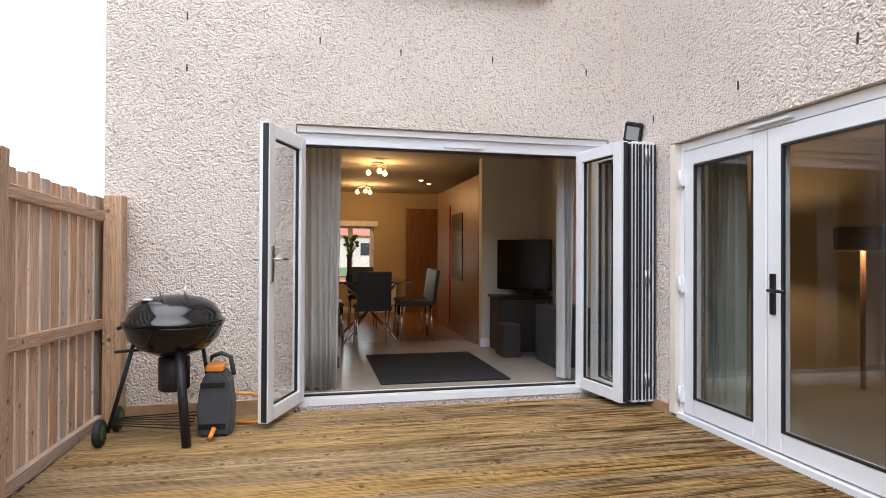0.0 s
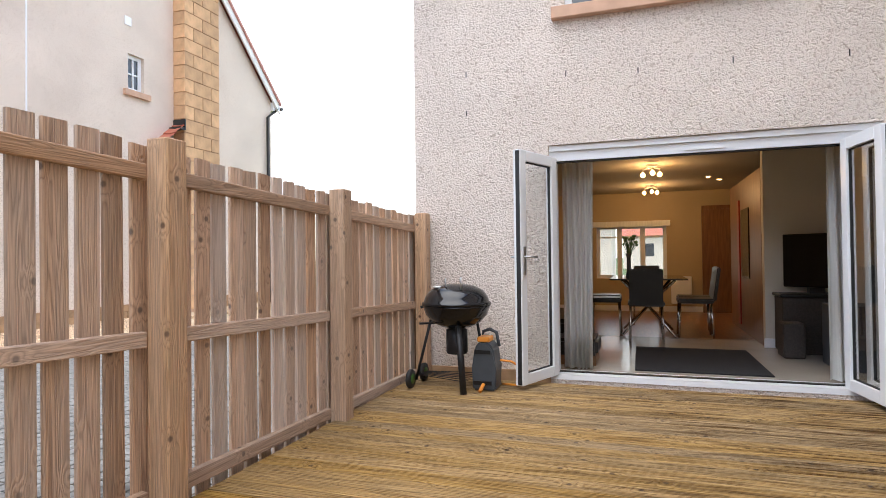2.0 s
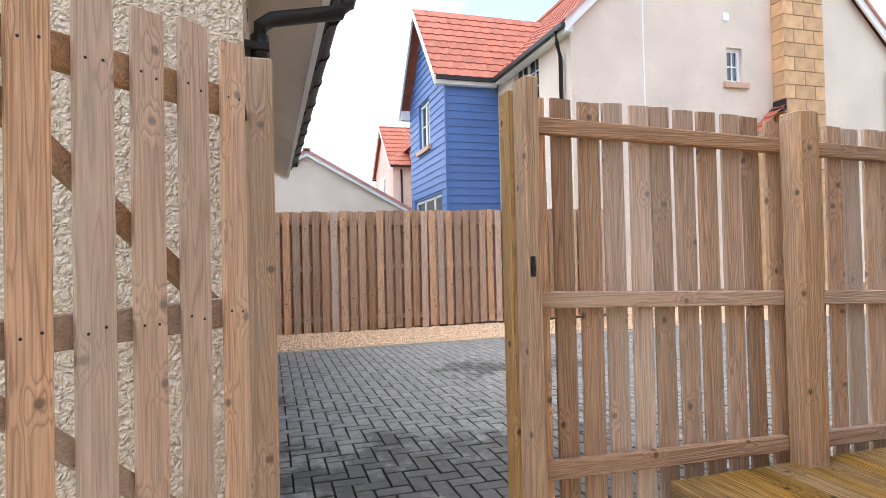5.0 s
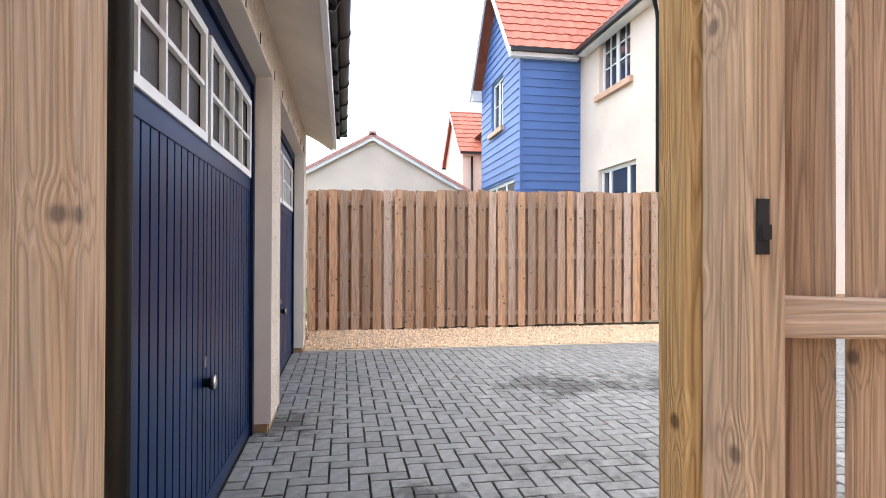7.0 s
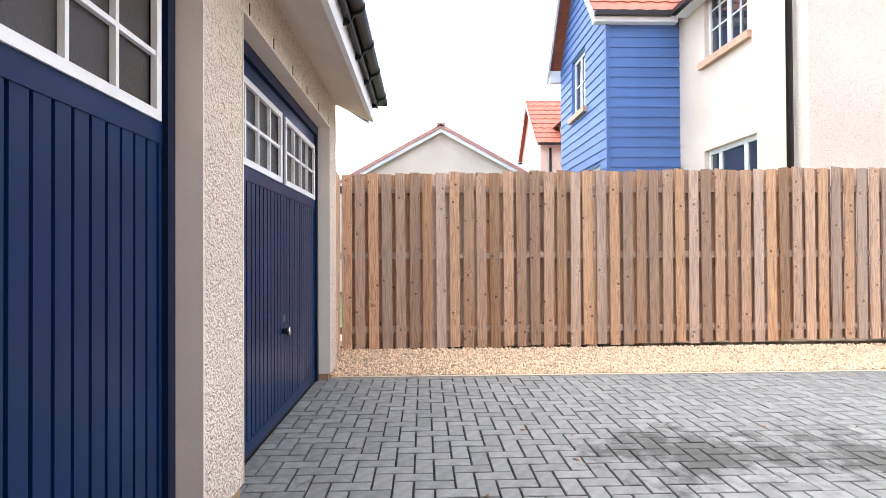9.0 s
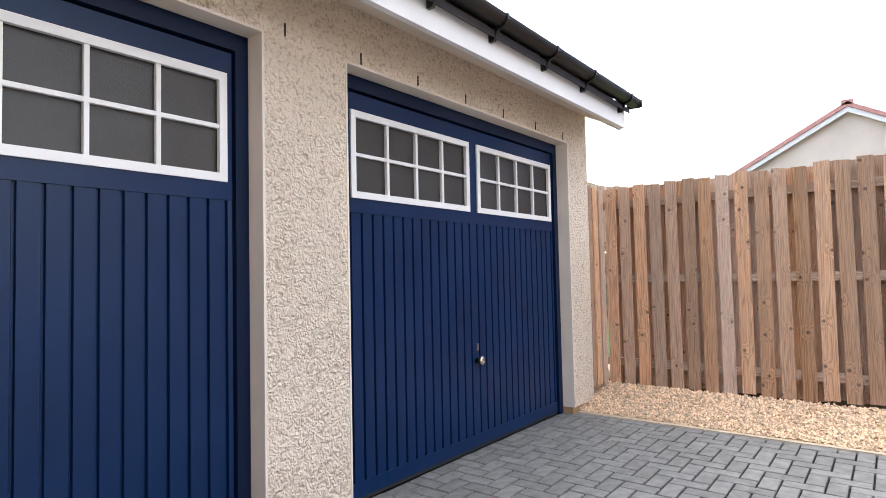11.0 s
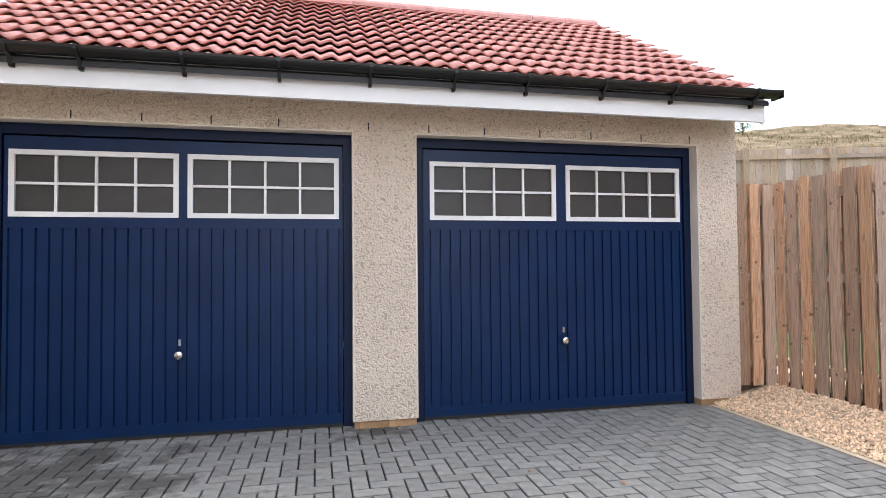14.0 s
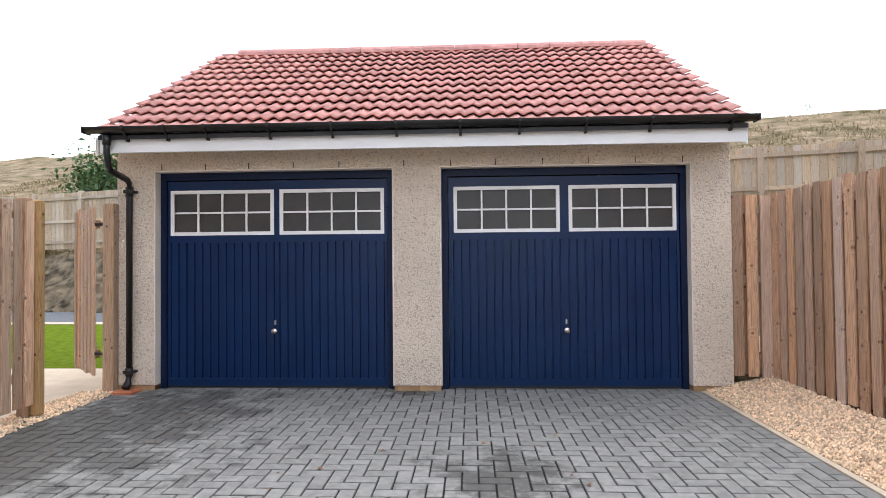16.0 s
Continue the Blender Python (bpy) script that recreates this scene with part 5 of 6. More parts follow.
as_mesh_window("x", NYF, *w1, [(-11.97, 0.12), (-12.3, 0.025), (-11.63, 0.025)], [(5.1, 0.025), (5.45, 0.025)], -1)
as_mesh_window("x", NYF, *w2, [(-12.3, 0.1), (-11.5, 0.1)], [], -1, 0)
as_mesh_window("y", NX, *gw, [(8.99, 0.03)], [(5.3, 0.03)], 1)
part("vent", boxes((NX, NX + 0.02, 8.7, 8.86, 6.28, 6.46)), M_WHITE, nb, "small white wall vent")
# chimney breast of coursed stone blocks, wider below a tiled shoulder
chim = part("chimney", boxes((NX, NX + 0.30, 10.06, 11.2, 0.0, 11.4)), M_SILL, nb, "buff stone chimney breast")
blk = mesh_of("block", rounded(boxes((0, 0.06, 0, 0.56, 0, 0.30)), 0.006), M_BLOCK)
blk2 = mesh_of("block", rounded(boxes((0, 0.06, 0, 0.27, 0, 0.30)), 0.006), M_BLOCK)
blk_side = mesh_of("block", rounded(boxes((0, 0.32, -0.03, 0, 0, 0.30)), 0.006), M_BLOCK)
for r in range(36):
    z = 0.2 + 0.312 * r
    lay = ((10.045, blk), (10.62, blk)) if r % 2 else ((10.045, blk2), (10.33, blk), (10.905, blk2))
    for yy, me in lay:
        piece("block", me, chim, Matrix.Translation((NX + 0.27, yy, z)))
    piece("block", blk_side, chim, Matrix.Translation((NX + 0.0, 10.06, z)))
shoulder = part("chimney_shoulder", boxes((NX, NX + 0.32, 9.3, 10.02, 0, 3.7)), M_BLOCK, nb, "lower stone shoulder of the chimney")
tiled_slope("shoulder_tiles", (NX + 0.36, 9.25, 3.72), (-1, 0, 0), (0, 0.75, 0.66), 0.4, 1.05, nb)
part("flashing", boxes((NX + 0.0, NX + 0.34, 10.02, 10.056, 4.3, 4.55), (NX, NX + 0.33, 9.9, 10.02, 4.3, 4.36)), M_BLACKMATT, nb, "grey lead flashing")
# main roof
ov = 0.3
s45 = math.atan(0.97)
slope_l = (NYB - NYF) / 2 / math.cos(s45) + ov
tiled_slope("roof_tiles", (-24.3, NYF - ov * math.cos(s45), NE - ov * math.sin(s45) + 0.12), (1, 0, 0), (0, math.cos(s45), math.sin(s45)), 24.3 + NX + 0.2, slope_l, nb, label="orange-red roof tiles")
tiled_slope("roof_tiles", (-24.3, NYB + ov * math.cos(s45), NE - ov * math.sin(s45) + 0.12), (1, 0, 0), (0, -math.cos(s45), math.sin(s45)), 24.3 + NX + 0.2, slope_l, nb, label="orange-red roof tiles")
part("ridge", boxes((-24.3, NX + 0.2, NM - 0.12, NM + 0.12, NZ + 0.1, NZ + 0.2)), M_TILE2, nb)
for sgn, y0 in ((1, NYF), (-1, NYB)):
    a = y0 - sgn * ov * math.cos(s45)
    za = NE - ov * math.sin(s45)
    part("bargeboard", prism(bmesh.new(), [(a, za - 0.1), (a, za + 0.12), (NM, NZ + 0.12), (NM, NZ - 0.1)], "x", NX + 0.12, NX + 0.17), M_WHITE, nb, "white bargeboard")
    part("verge", prism(bmesh.new(), [(a, za + 0.12), (a, za + 0.2), (NM, NZ + 0.2), (NM, NZ + 0.12)], "x", NX + 0.08, NX + 0.22), M_TILE, nb, "red verge tiles")
    part("soffit", prism(bmesh.new(), [(a, za - 0.04), (y0, za - 0.04), (y0, za + 0.2), (a, za + 0.1)], "x", BXR + 0.35 if sgn > 0 else -24.2, NX + 0.1), M_WHITE, nb, "white boxed eaves")
    part("gutter", boxes((BXR + 0.35 if sgn > 0 else -24.2, NX + 0.2, *sorted((a - sgn * 0.1, a)), za + 0.0, za + 0.09)), M_BLACKP, nb, "black gutter")
dpb = bmesh.new()
tube(dpb, [(NX - 0.1, NYF - 0.28, 5.7), (NX - 0.1, NYF - 0.26, 5.5), (NX - 0.28, NYF - 0.08, 5.25), (NX - 0.28, NYF - 0.08, 0.1)], 0.045, 8)
part("downpipe", dpb, M_BLACKP, nb, "black downpipe")
dpb = bmesh.new()
tube(dpb, [(NX + 0.08, NYB + 0.1, 5.65), (NX + 0.08, NYB - 0.25, 5.4), (NX + 0.08, NYB - 0.25, 0.1)], 0.045, 8)
part("downpipe", dpb, M_BLACKP, nb, "black downpipe")
# blue bay
BZ, BXM = 5.95, (BXR + BXL) / 2
BPK = 8.25
bw = (-16.35, -15.2, 4.4, 5.75)
bd = (-17.1, -14.15, 0.3, 2.95)
bay = part("bay", wall_boxes("x", BY, BY + 0.25, BXL, BXR, 0, BZ, [bw, bd]), M_SIDING, nb, "projecting bay clad in blue boards")
part("bay_gable", prism(bmesh.new(), [(BXL, BZ + 0.001), (BXR, BZ + 0.001), (BXM, BPK)], "y", BY, BY + 0.25), M_SIDING, nb)
bay_side = part("bay_side", boxes((BXR - 0.25, BXR, BY + 0.25, NYF, 0, BZ), (BXL, BXL + 0.25, BY + 0.25, NYF, 0, BZ)), M_SIDING, nb)


def lap_board(length, along):
    """One lapped weatherboard: thick at its lower edge."""
    if along == "y":
        return prism(bmesh.new(), [(0.004, 0.0), (0.032, 0.0), (0.012, 0.2), (0.004, 0.2)], "y", 0, length)
    return prism(bmesh.new(), [(-0.004, 0.0), (-0.032, 0.0), (-0.012, 0.2), (-0.004, 0.2)], "x", 0, length)


def xz_board(x0, x1):
    return prism(bmesh.new(), [(-0.004, 0.0), (-0.032, 0.0), (-0.012, 0.2), (-0.004, 0.2)], "x", x0, x1)


side_me = mesh_of("weatherboard", lap_board(NYF - BY + 0.03, "y"), M_SIDING)
full_me = mesh_of("weatherboard", xz_board(0, BXR - BXL), M_SIDING)
for k in range(30):
    z = 0.05 + 0.198 * k
    piece("weatherboard", side_me, bay_side, Matrix.Translation((BXR, BY - 0.03, z)))
    spans = [(BXL, BXR)]
    for h in (bw, bd):
        if h[2] - 0.15 < z < h[3]:
            spans = [(BXL, h[0]), (h[1], BXR)]
    for a, b in spans:
        me = full_me if b - a > 3.7 else mesh_of("weatherboard", xz_board(0, b - a), M_SIDING)
        piece("weatherboard", me, bay, Matrix.Translation((a, BY, z)))
z = 0.05 + 0.198 * 30
while z < BPK - 0.2:
    half = (BPK - z - 0.1) / (BPK - BZ) * (BXR - BXL) / 2
    piece("weatherboard", mesh_of("weatherboard", xz_board(-half, half), M_SIDING), bay, Matrix.Translation((BXM, BY, z)))
    z += 0.198
part("corner_trim", boxes((BXR - 0.02, BXR + 0.045, BY - 0.045, BY + 0.02, 0, BZ)), M_SIDING, nb)
as_mesh_window("x", BY - 0.03, *bw, [(-15.78, 0.1)], [(5.1, 0.025)], -1)
as_mesh_window("x", BY - 0.03, *bd, [(-16.1, 0.1), (-15.1, 0.1)], [], -1, 0)
bs = math.atan2(BPK - BZ, (BXR - BXL) / 2)
bl = (BXR - BXL) / 2 / math.cos(bs) + 0.3
depth_b = NYF + (BPK - NE) / 0.97 - BY
for sgn, xa in ((-1, BXR), (1, BXL)):
    o = (xa - sgn * 0.3 * math.cos(bs), BY - 0.35, BZ - 0.3 * math.sin(bs) + 0.12)
    tiled_slope("bay_roof_tiles", o, (0, 1, 0), (sgn * math.cos(bs), 0, math.sin(bs)), depth_b + 0.7, bl, nb, label="orange-red roof tiles")
    part("bargeboard", prism(bmesh.new(), [(o[0], o[2] - 0.2), (o[0], o[2]), (BXM, BPK + 0.12), (BXM, BPK - 0.1)], "y", BY - 0.36, BY - 0.31), M_WHITE, nb, "white bargeboard")
    part("soffit", prism(bmesh.new(), [(o[0], o[2] - 0.2), (o[0], o[2] - 0.03), (xa, o[2] + 0.1), (xa, o[2] - 0.2)], "y", BY - 0.3, NYF - 0.1), M_WHITE, nb, "white boxed eaves")
    part("gutter", boxes((*sorted((o[0] - sgn * 0.1, o[0])), BY - 0.3, NYF - 0.25, o[2] - 0.1, o[2] - 0.01)), M_BLACKP, nb, "black gutter")

# ---- far gables ----
def far_house(x, y0, y1, eave, peak, depth, label, window=None):
    h = thing("house", (x, (y0 + y1) / 2, 0), label, "house")
    ym = (y0 + y1) / 2
    part("wall", prism(bmesh.new(), [(y0, 0), (y1, 0), (y1, eave), (ym, peak), (y0, eave)], "x", x - depth, x), M_HARL_FAR, h)
    sl = math.atan2(peak - eave, (y1 - y0) / 2)
    ln = (y1 - y0) / 2 / math.cos(sl) + 0.25
    for sgn, ya in ((1, y0), (-1, y1)):
        oy, oz = ya - sgn * 0.25 * math.cos(sl), eave - 0.25 * math.sin(sl) + 0.05
        tiled_slope("roof_tiles", (x - depth, oy, oz), (1, 0, 0), (0, sgn * math.cos(sl), math.sin(sl)), depth + 0.2, ln, h)
        part("verge", prism(bmesh.new(), [(oy, oz - 0.02), (oy, oz + 0.09), (ym, peak + 0.16), (ym, peak + 0.05)], "x", x + 0.1, x + 0.22), M_TILE, h, "red verge tiles")
        part("bargeboard", prism(bmesh.new(), [(oy, oz - 0.14), (oy, oz - 0.02), (ym, peak + 0.05), (ym, peak - 0.08)], "x", x + 0.12, x + 0.17), M_WHITE, h)
    part("ridge", boxes((x - depth, x + 0.22, ym - 0.12, ym + 0.12, peak + 0.08, peak + 0.2)), M_TILE, h)
    if window:
        a, b, lo, hi = window
        wp = part("window", boxes((x, x + 0.05, a, b, lo, hi)), M_UPVC, h)
        part("pane", boxes((x + 0.05, x + 0.055, a + 0.1, b - 0.1, lo + 0.1, hi - 0.1)), M_DARKGL, wp)
    return h


far_house(-20.1, -3.1, 3.9, 3.0, 4.92, 9, "low cream rendered gable with a red roof", None)
fh = thing("house", (-25.5, 7, 0), "cream rendered house end with a red roof", "house")
part("wall", prism(bmesh.new(), [(-27.4, 0), (-23.4, 0), (-23.4, 5.3), (-25.4, 7.2), (-27.4, 5.3)], "y", 4.15, 11.0), M_HARL_FAR, fh)
fs = math.atan2(1.9, 2.0)
for sgn, xa in ((-1, -23.4), (1, -27.4)):
    o = (xa - sgn * 0.3 * math.cos(fs), 3.95, 5.3 - 0.3 * math.sin(fs) + 0.05)
    tiled_slope("roof_tiles", o, (0, 1, 0), (sgn * math.cos(fs), 0, math.sin(fs)), 7.0, 2.0 / math.cos(fs) + 0.3, fh)
    part("bargeboard", prism(bmesh.new(), [(o[0], o[2] - 0.2), (o[0], o[2] + 0.02), (-25.4, 7.28), (-25.4, 7.06)], "y", 3.95, 4.0), M_WHITE, fh)
    part("gutter", boxes((*sorted((o[0] - sgn * 0.1, o[0])), 4.0, 10.9, o[2] - 0.08, o[2])), M_BLACKP, fh, "black gutter")
part("downpipe", tube(bmesh.new(), [(-23.33, 4.5, 5.0), (-23.33, 4.5, 0.0)], 0.045, 6), M_BLACKP, fh, "black downpipe")
fwin = part("window", boxes((-25.9, -24.9, 4.1, 4.15, 3.6, 4.9)), M_UPVC, fh)
part("pane", boxes((-25.8, -25.0, 4.085, 4.1, 3.7, 4.8)), M_DARKGL, fwin)
settle(mark)
# houses seen through the living room window
for k, (x, y, w) in enumerate([(-4.5, 36, 6), (3.0, 62, 9), (10, 84, 12), (-14, 70, 12)]):
    h = thing("house", (x, y, 0), "distant cream house with a red roof", "house", group="distant houses")
    part("wall", boxes((x - w / 2, x + w / 2, y, y + 7, -0.1, 3.4)), M_HARL_FAR, h)
    part("roof", prism(bmesh.new(), [(y - 0.4, 3.3), (y + 3.5, 6.2), (y + 7.4, 3.3)], "x", x - w / 2 - 0.3, x + w / 2 + 0.3), M_TILE2, h)
    for a in (-0.3, 0.15):
        part("window", boxes((x + a * w, x + a * w + 1.2, y - 0.05, y + 0.02, 1.2, 2.5)), M_DARKGL, h)

# ---- barbecue, hose reel ----
mark = so_far()
bbq = thing("kettle_barbecue", (-1.12, 3.86, 0.27), "black enamelled kettle barbecue on three legs", "barbecue")
c = (-1.12, 3.86, 0)
part("bowl", lathe(bmesh.new(), [(0.03, 0.76), (0.12, 0.765), (0.19, 0.80), (0.245, 0.86), (0.265, 0.92), (0.272, 0.935), (0.255, 0.938)], c), M_BLACKM, bbq)
lid = part("lid", lathe(bmesh.new(), [(0.278, 0.94), (0.278, 0.955), (0.262, 0.965), (0.25, 1.0), (0.215, 1.05), (0.15, 1.085), (0.07, 1.1), (0.004, 1.103)], c), M_BLACKM, bbq)
hb = bmesh.new()
tube(hb, [(-1.03, 3.70, 1.06), (-1.03, 3.68, 1.13), (-1.03, 3.69, 1.16)], 0.008, 8)
part("handle", hb, M_STEEL, lid)
hb = bmesh.new()
tube(hb, [(-1.16, 3.72, 1.08), (-1.16, 3.70, 1.13), (-1.16, 3.71, 1.15)], 0.006, 8)
part("handle", hb, M_STEEL, lid)
part("damper", lathe(bmesh.new(), [(0.045, 1.075), (0.045, 1.085), (0.01, 1.09)], (-1.24, 3.77, 0), 16), M_STEEL, lid, "round steel air damper")
LEGS = (((-1.07, 3.73, 0.82), (-1.01, 3.66, 0.275), 0.026), ((-1.33, 3.87, 0.86), (-1.46, 3.83, 0.33), 0.012), ((-1.0, 4.0, 0.84), (-0.93, 4.1, 0.275), 0.012))
for a, b, r in LEGS:
    part("leg", tube(bmesh.new(), [a, b], r, 8), M_BLACKMATT, bbq)
part("side_arm", tube(bmesh.new(), [(-1.42, 3.84, 0.91), (-1.38, 3.86, 0.93), (-1.30, 3.88, 0.92)], 0.011, 8), M_BLACKMATT, bbq)
part("side_arm", tube(bmesh.new(), [(-1.43, 3.84, 0.78), (-1.25, 3.87, 0.79)], 0.009, 8), M_BLACKMATT, bbq)
part("ash_catcher", lathe(bmesh.new(), [(0.075, 0.55), (0.085, 0.56), (0.085, 0.74), (0.03, 0.765)], c, 18), M_BLACKMATT, bbq)
wires = bmesh.new()
for k in range(6):
    tube(wires, [(-1.45 + 0.004 * k, 3.84 + 0.03 * k, 0.37), (-1.0 - 0.005 * k, 3.70 + 0.075 * k, 0.36)], 0.004, 5)
part("rack", wires, M_BLACKMATT, bbq, "thin wire rack")
for yy in (3.76, 4.06):
    w = part("wheel", lathe(bmesh.new(), [(0.02, -0.018), (0.068, -0.018), (0.075, -0.01), (0.075, 0.01), (0.068, 0.018), (0.02, 0.018)], (-1.48, yy, 0.348), 20, "x"), M_RUBBER, bbq)
    part("hub", lathe(bmesh.new(), [(0.005, -0.02), (0.04, -0.021), (0.045, -0.0), (0.04, 0.021), (0.005, 0.02)], (-1.48, yy, 0.348), 16, "x"), M_GREEN, w, "green wheel hub")

reel = thing("hose_reel", (-0.90, 3.93, 0.27), "slate grey plastic hose reel box with orange handle", "hose reel")
rb = prism(bmesh.new(), [(-0.985, 0.275), (-0.80, 0.275), (-0.795, 0.45), (-0.815, 0.60), (-0.86, 0.655), (-0.93, 0.655), (-0.97, 0.60), (-0.99, 0.45)], "y", 3.82, 4.02)
part("case", rounded(rb, 0.016, 2), M_GREYP, reel)
part("top_grip", rounded(boxes((-0.945, -0.845, 3.82, 3.96, 0.65, 0.69)), 0.008), M_ORANGE, reel, "orange carrying grip")
part("crank_handle", tube(bmesh.new(), [(-0.95, 3.98, 0.64), (-0.935, 3.98, 0.715), (-0.88, 3.98, 0.735), (-0.825, 3.98, 0.71), (-0.805, 3.98, 0.6)], 0.014, 8), M_GREYP, reel)
part("grip_recess", boxes((-0.965, -0.835, 3.812, 3.822, 0.56, 0.59)), M_BLACKP, reel)
part("vent_slot", boxes((-0.975, -0.83, 3.812, 3.822, 0.32, 0.35)), M_BLACKP, reel)
part("nozzle", tube(bmesh.new(), [(-0.89, 3.80, 0.33), (-0.90, 3.76, 0.30), (-0.905, 3.74, 0.285)], 0.014, 8), M_ORANGE, reel)
part("hose", tube(bmesh.new(), [(-0.785, 3.92, 0.50), (-0.70, 3.94, 0.49), (-0.62, 3.97, 0.44), (-0.585, 4.0, 0.38), (-0.60, 4.02, 0.32), (-0.68, 4.03, 0.288), (-0.80, 4.06, 0.285)], 0.009, 8), M_ORANGE, reel, "yellow garden hose")

# ---- living room ----
def curtain(name, x0, x1, y, z0, z1, folds, material, label, axis="x"):
    bm = bmesh.new()
    n = folds * 8
    cols = []
    for i in range(n + 1):
        u = i / n
        col = []
        for j in range(7):
            v = j / 6
            d = 0.035 * math.sin(u * folds * math.tau) * (0.7 + 0.5 * (1 - v)) + 0.01 * math.sin(u * 9 + v * 4)
            a = x0 + (x1 - x0) * u + (1 - v) * 0.03 * math.sin(u * 5)
            z = z0 + (z1 - z0) * v
            col.append(bm.verts.new((a, y + d, z) if axis == "x" else (y + d, a, z)))
        cols.append(col)
    for p, q in zip(cols, cols[1:]):
        for j in range(6):
            f = bm.faces.new((p[j], q[j], q[j + 1], p[j + 1]))
            f.smooth = True
    bmesh.ops.solidify(bm, geom=list(bm.faces), thickness=0.004)
    return tagged(new(name, mesh_of(name, bm, material)), label, "curtain", kind="")


curtain("curtain", -0.40, -0.12, 4.86, 0.29, 2.45, 5, M_CURT, "long pale grey curtain drawn back by the doors")
curtain("curtain", 1.70, 1.86, 4.86, 0.29, 2.45, 3, M_CURT, "long pale grey curtain drawn back by the doors")
rug = tagged(new("rug", mesh_of("rug", rounded(boxes((0.21, 1.33, 4.97, 6.37, 0.27, 0.283)), 0.004), M_RUG)), "dark charcoal rug on the pale tiles", "rug")


def dining_chair(place, yaw):
    ch = thing("dining_chair", (0, 0, 0), "black high-backed dining chair with chrome legs", "chair", group="chairs round the table")
    part("seat", rounded(boxes((-0.21, 0.21, -0.21, 0.21, 0.43, 0.49)), 0.015, 2), M_LEATHER, ch)
    bk = boxes((-0.19, 0.19, -0.235, -0.195, 0.46, 0.88))
    for v in bk.verts:
        if v.co.z > 0.8:
            v.co.y -= 0.06
    part("backrest", rounded(bk, 0.012, 2), M_LEATHER, ch)
    for sx in (-1, 1):
        for sy in (-1, 1):
            part("leg", tube(bmesh.new(), [(sx * 0.18, sy * 0.18, 0.43), (sx * 0.19, sy * 0.2, 0.0)], 0.012, 8), M_CHROME, ch)
    ch.matrix_basis = pose(*place, 0, 0, yaw)
    return ch


c0 = dining_chair((0.33, 6.95, 0.27), 0)
for p, a in (((-0.18, 7.5, 0.27), -90), ((0.92, 7.5, 0.27), 90), ((0.95, 7.95, 0.27), 90), ((-0.2, 8.05, 0.27), -90), ((0.36, 8.75, 0.27), 180)):
    copy_thing(c0, pose(*p, 0, 0, a))
table = thing("dining_table", (0.36, 7.72, 0.27), "glass-topped dining table with crossed chrome legs", "table")
part("tabletop", rounded(boxes((-0.1, 0.82, 7.05, 8.4, 1.0, 1.02)), 0.004), M_DARKGL, table)
for s in (-1, 1):
    part("leg", tube(bmesh.new(), [(0.36 - s * 0.32, 7.3, 0.28), (0.36 + s * 0.32, 8.1, 0.99)], 0.018, 8), M_CHROME, table)
    part("leg", tube(bmesh.new(), [(0.36 - s * 0.32, 8.1, 0.28), (0.36 + s * 0.32, 7.3, 0.99)], 0.018, 8), M_CHROME, table)
vase = thing("vase", (0.12, 7.9, 1.02), "dark vase of flowers on the table", "vase")
part("body", lathe(bmesh.new(), [(0.045, 1.02), (0.03, 1.1), (0.028, 1.28), (0.045, 1.34)], (0.12, 7.9, 0), 14), M_DARKGL, vase)
fl = bmesh.new()
rng = random.Random(5)
for k in range(26):
    a, r = rng.uniform(0, math.tau), rng.uniform(0.02, 0.12)
    tip = (0.12 + r * math.cos(a), 7.9 + r * math.sin(a), 1.45 + rng.uniform(0, 0.14))
    tube(fl, [(0.12, 7.9, 1.3), tip], 0.004, 4)
    bmesh.ops.create_icosphere(fl, subdivisions=1, radius=0.022, matrix=Matrix.Translation(tip))
part("flowers", fl, M_LEAF, vase)
stool = thing("footstool", (-0.32, 5.2, 0.27), "low dark upholstered footstool with books", "stool")
part("cushion", rounded(boxes((-0.6, -0.12, 5.1, 5.6, 0.36, 0.52)), 0.03, 2), M_LEATHER, stool)
part("base", boxes((-0.58, -0.14, 5.12, 5.58, 0.27, 0.36)), M_OAK, stool)
sofa = thing("sofa", (-0.75, 6.0, 0.27), "dark grey upholstered sofa", "sofa")
part("seat", rounded(boxes((-1.3, -0.28, 5.5, 6.9, 0.27, 0.66)), 0.04, 2), M_LEATHER, sofa)
part("backrest", rounded(boxes((-1.36, -1.05, 5.5, 6.9, 0.6, 1.05)), 0.04, 2), M_LEATHER, sofa)
tv_unit = thing("tv_stand", (1.98, 6.45, 0.27), "dark wicker corner stand under the television", "stand")
part("body", rounded(boxes((1.66, 2.25, 6.28, 6.66, 0.27, 0.86)), 0.012), M_PLANTER, tv_unit)
part("top", rounded(boxes((1.64, 2.27, 6.26, 6.68, 0.86, 0.89)), 0.006), M_BLACKP, tv_unit)
tv = thing("television", (2.0, 6.5, 0.89), "black flat television on the corner stand", "television")
bmv = rounded(boxes((-0.32, 0.32, -0.025, 0.025, 0.95, 1.52)), 0.008)
bmesh.ops.transform(bmv, matrix=pose(2.02, 6.5, 0, 0, 0, -38), verts=bmv.verts)
part("screen", bmv, M_BLACKM, tv)
part("foot", boxes((1.95, 2.09, 6.44, 6.56, 0.891, 0.95)), M_BLACKP, tv)
basket = thing("wicker_basket", (1.72, 6.1, 0.27), "dark wicker box beside the television", "basket")
part("body", rounded(boxes((1.60, 1.80, 5.98, 6.24, 0.27, 0.62)), 0.015), M_PLANTER, basket)
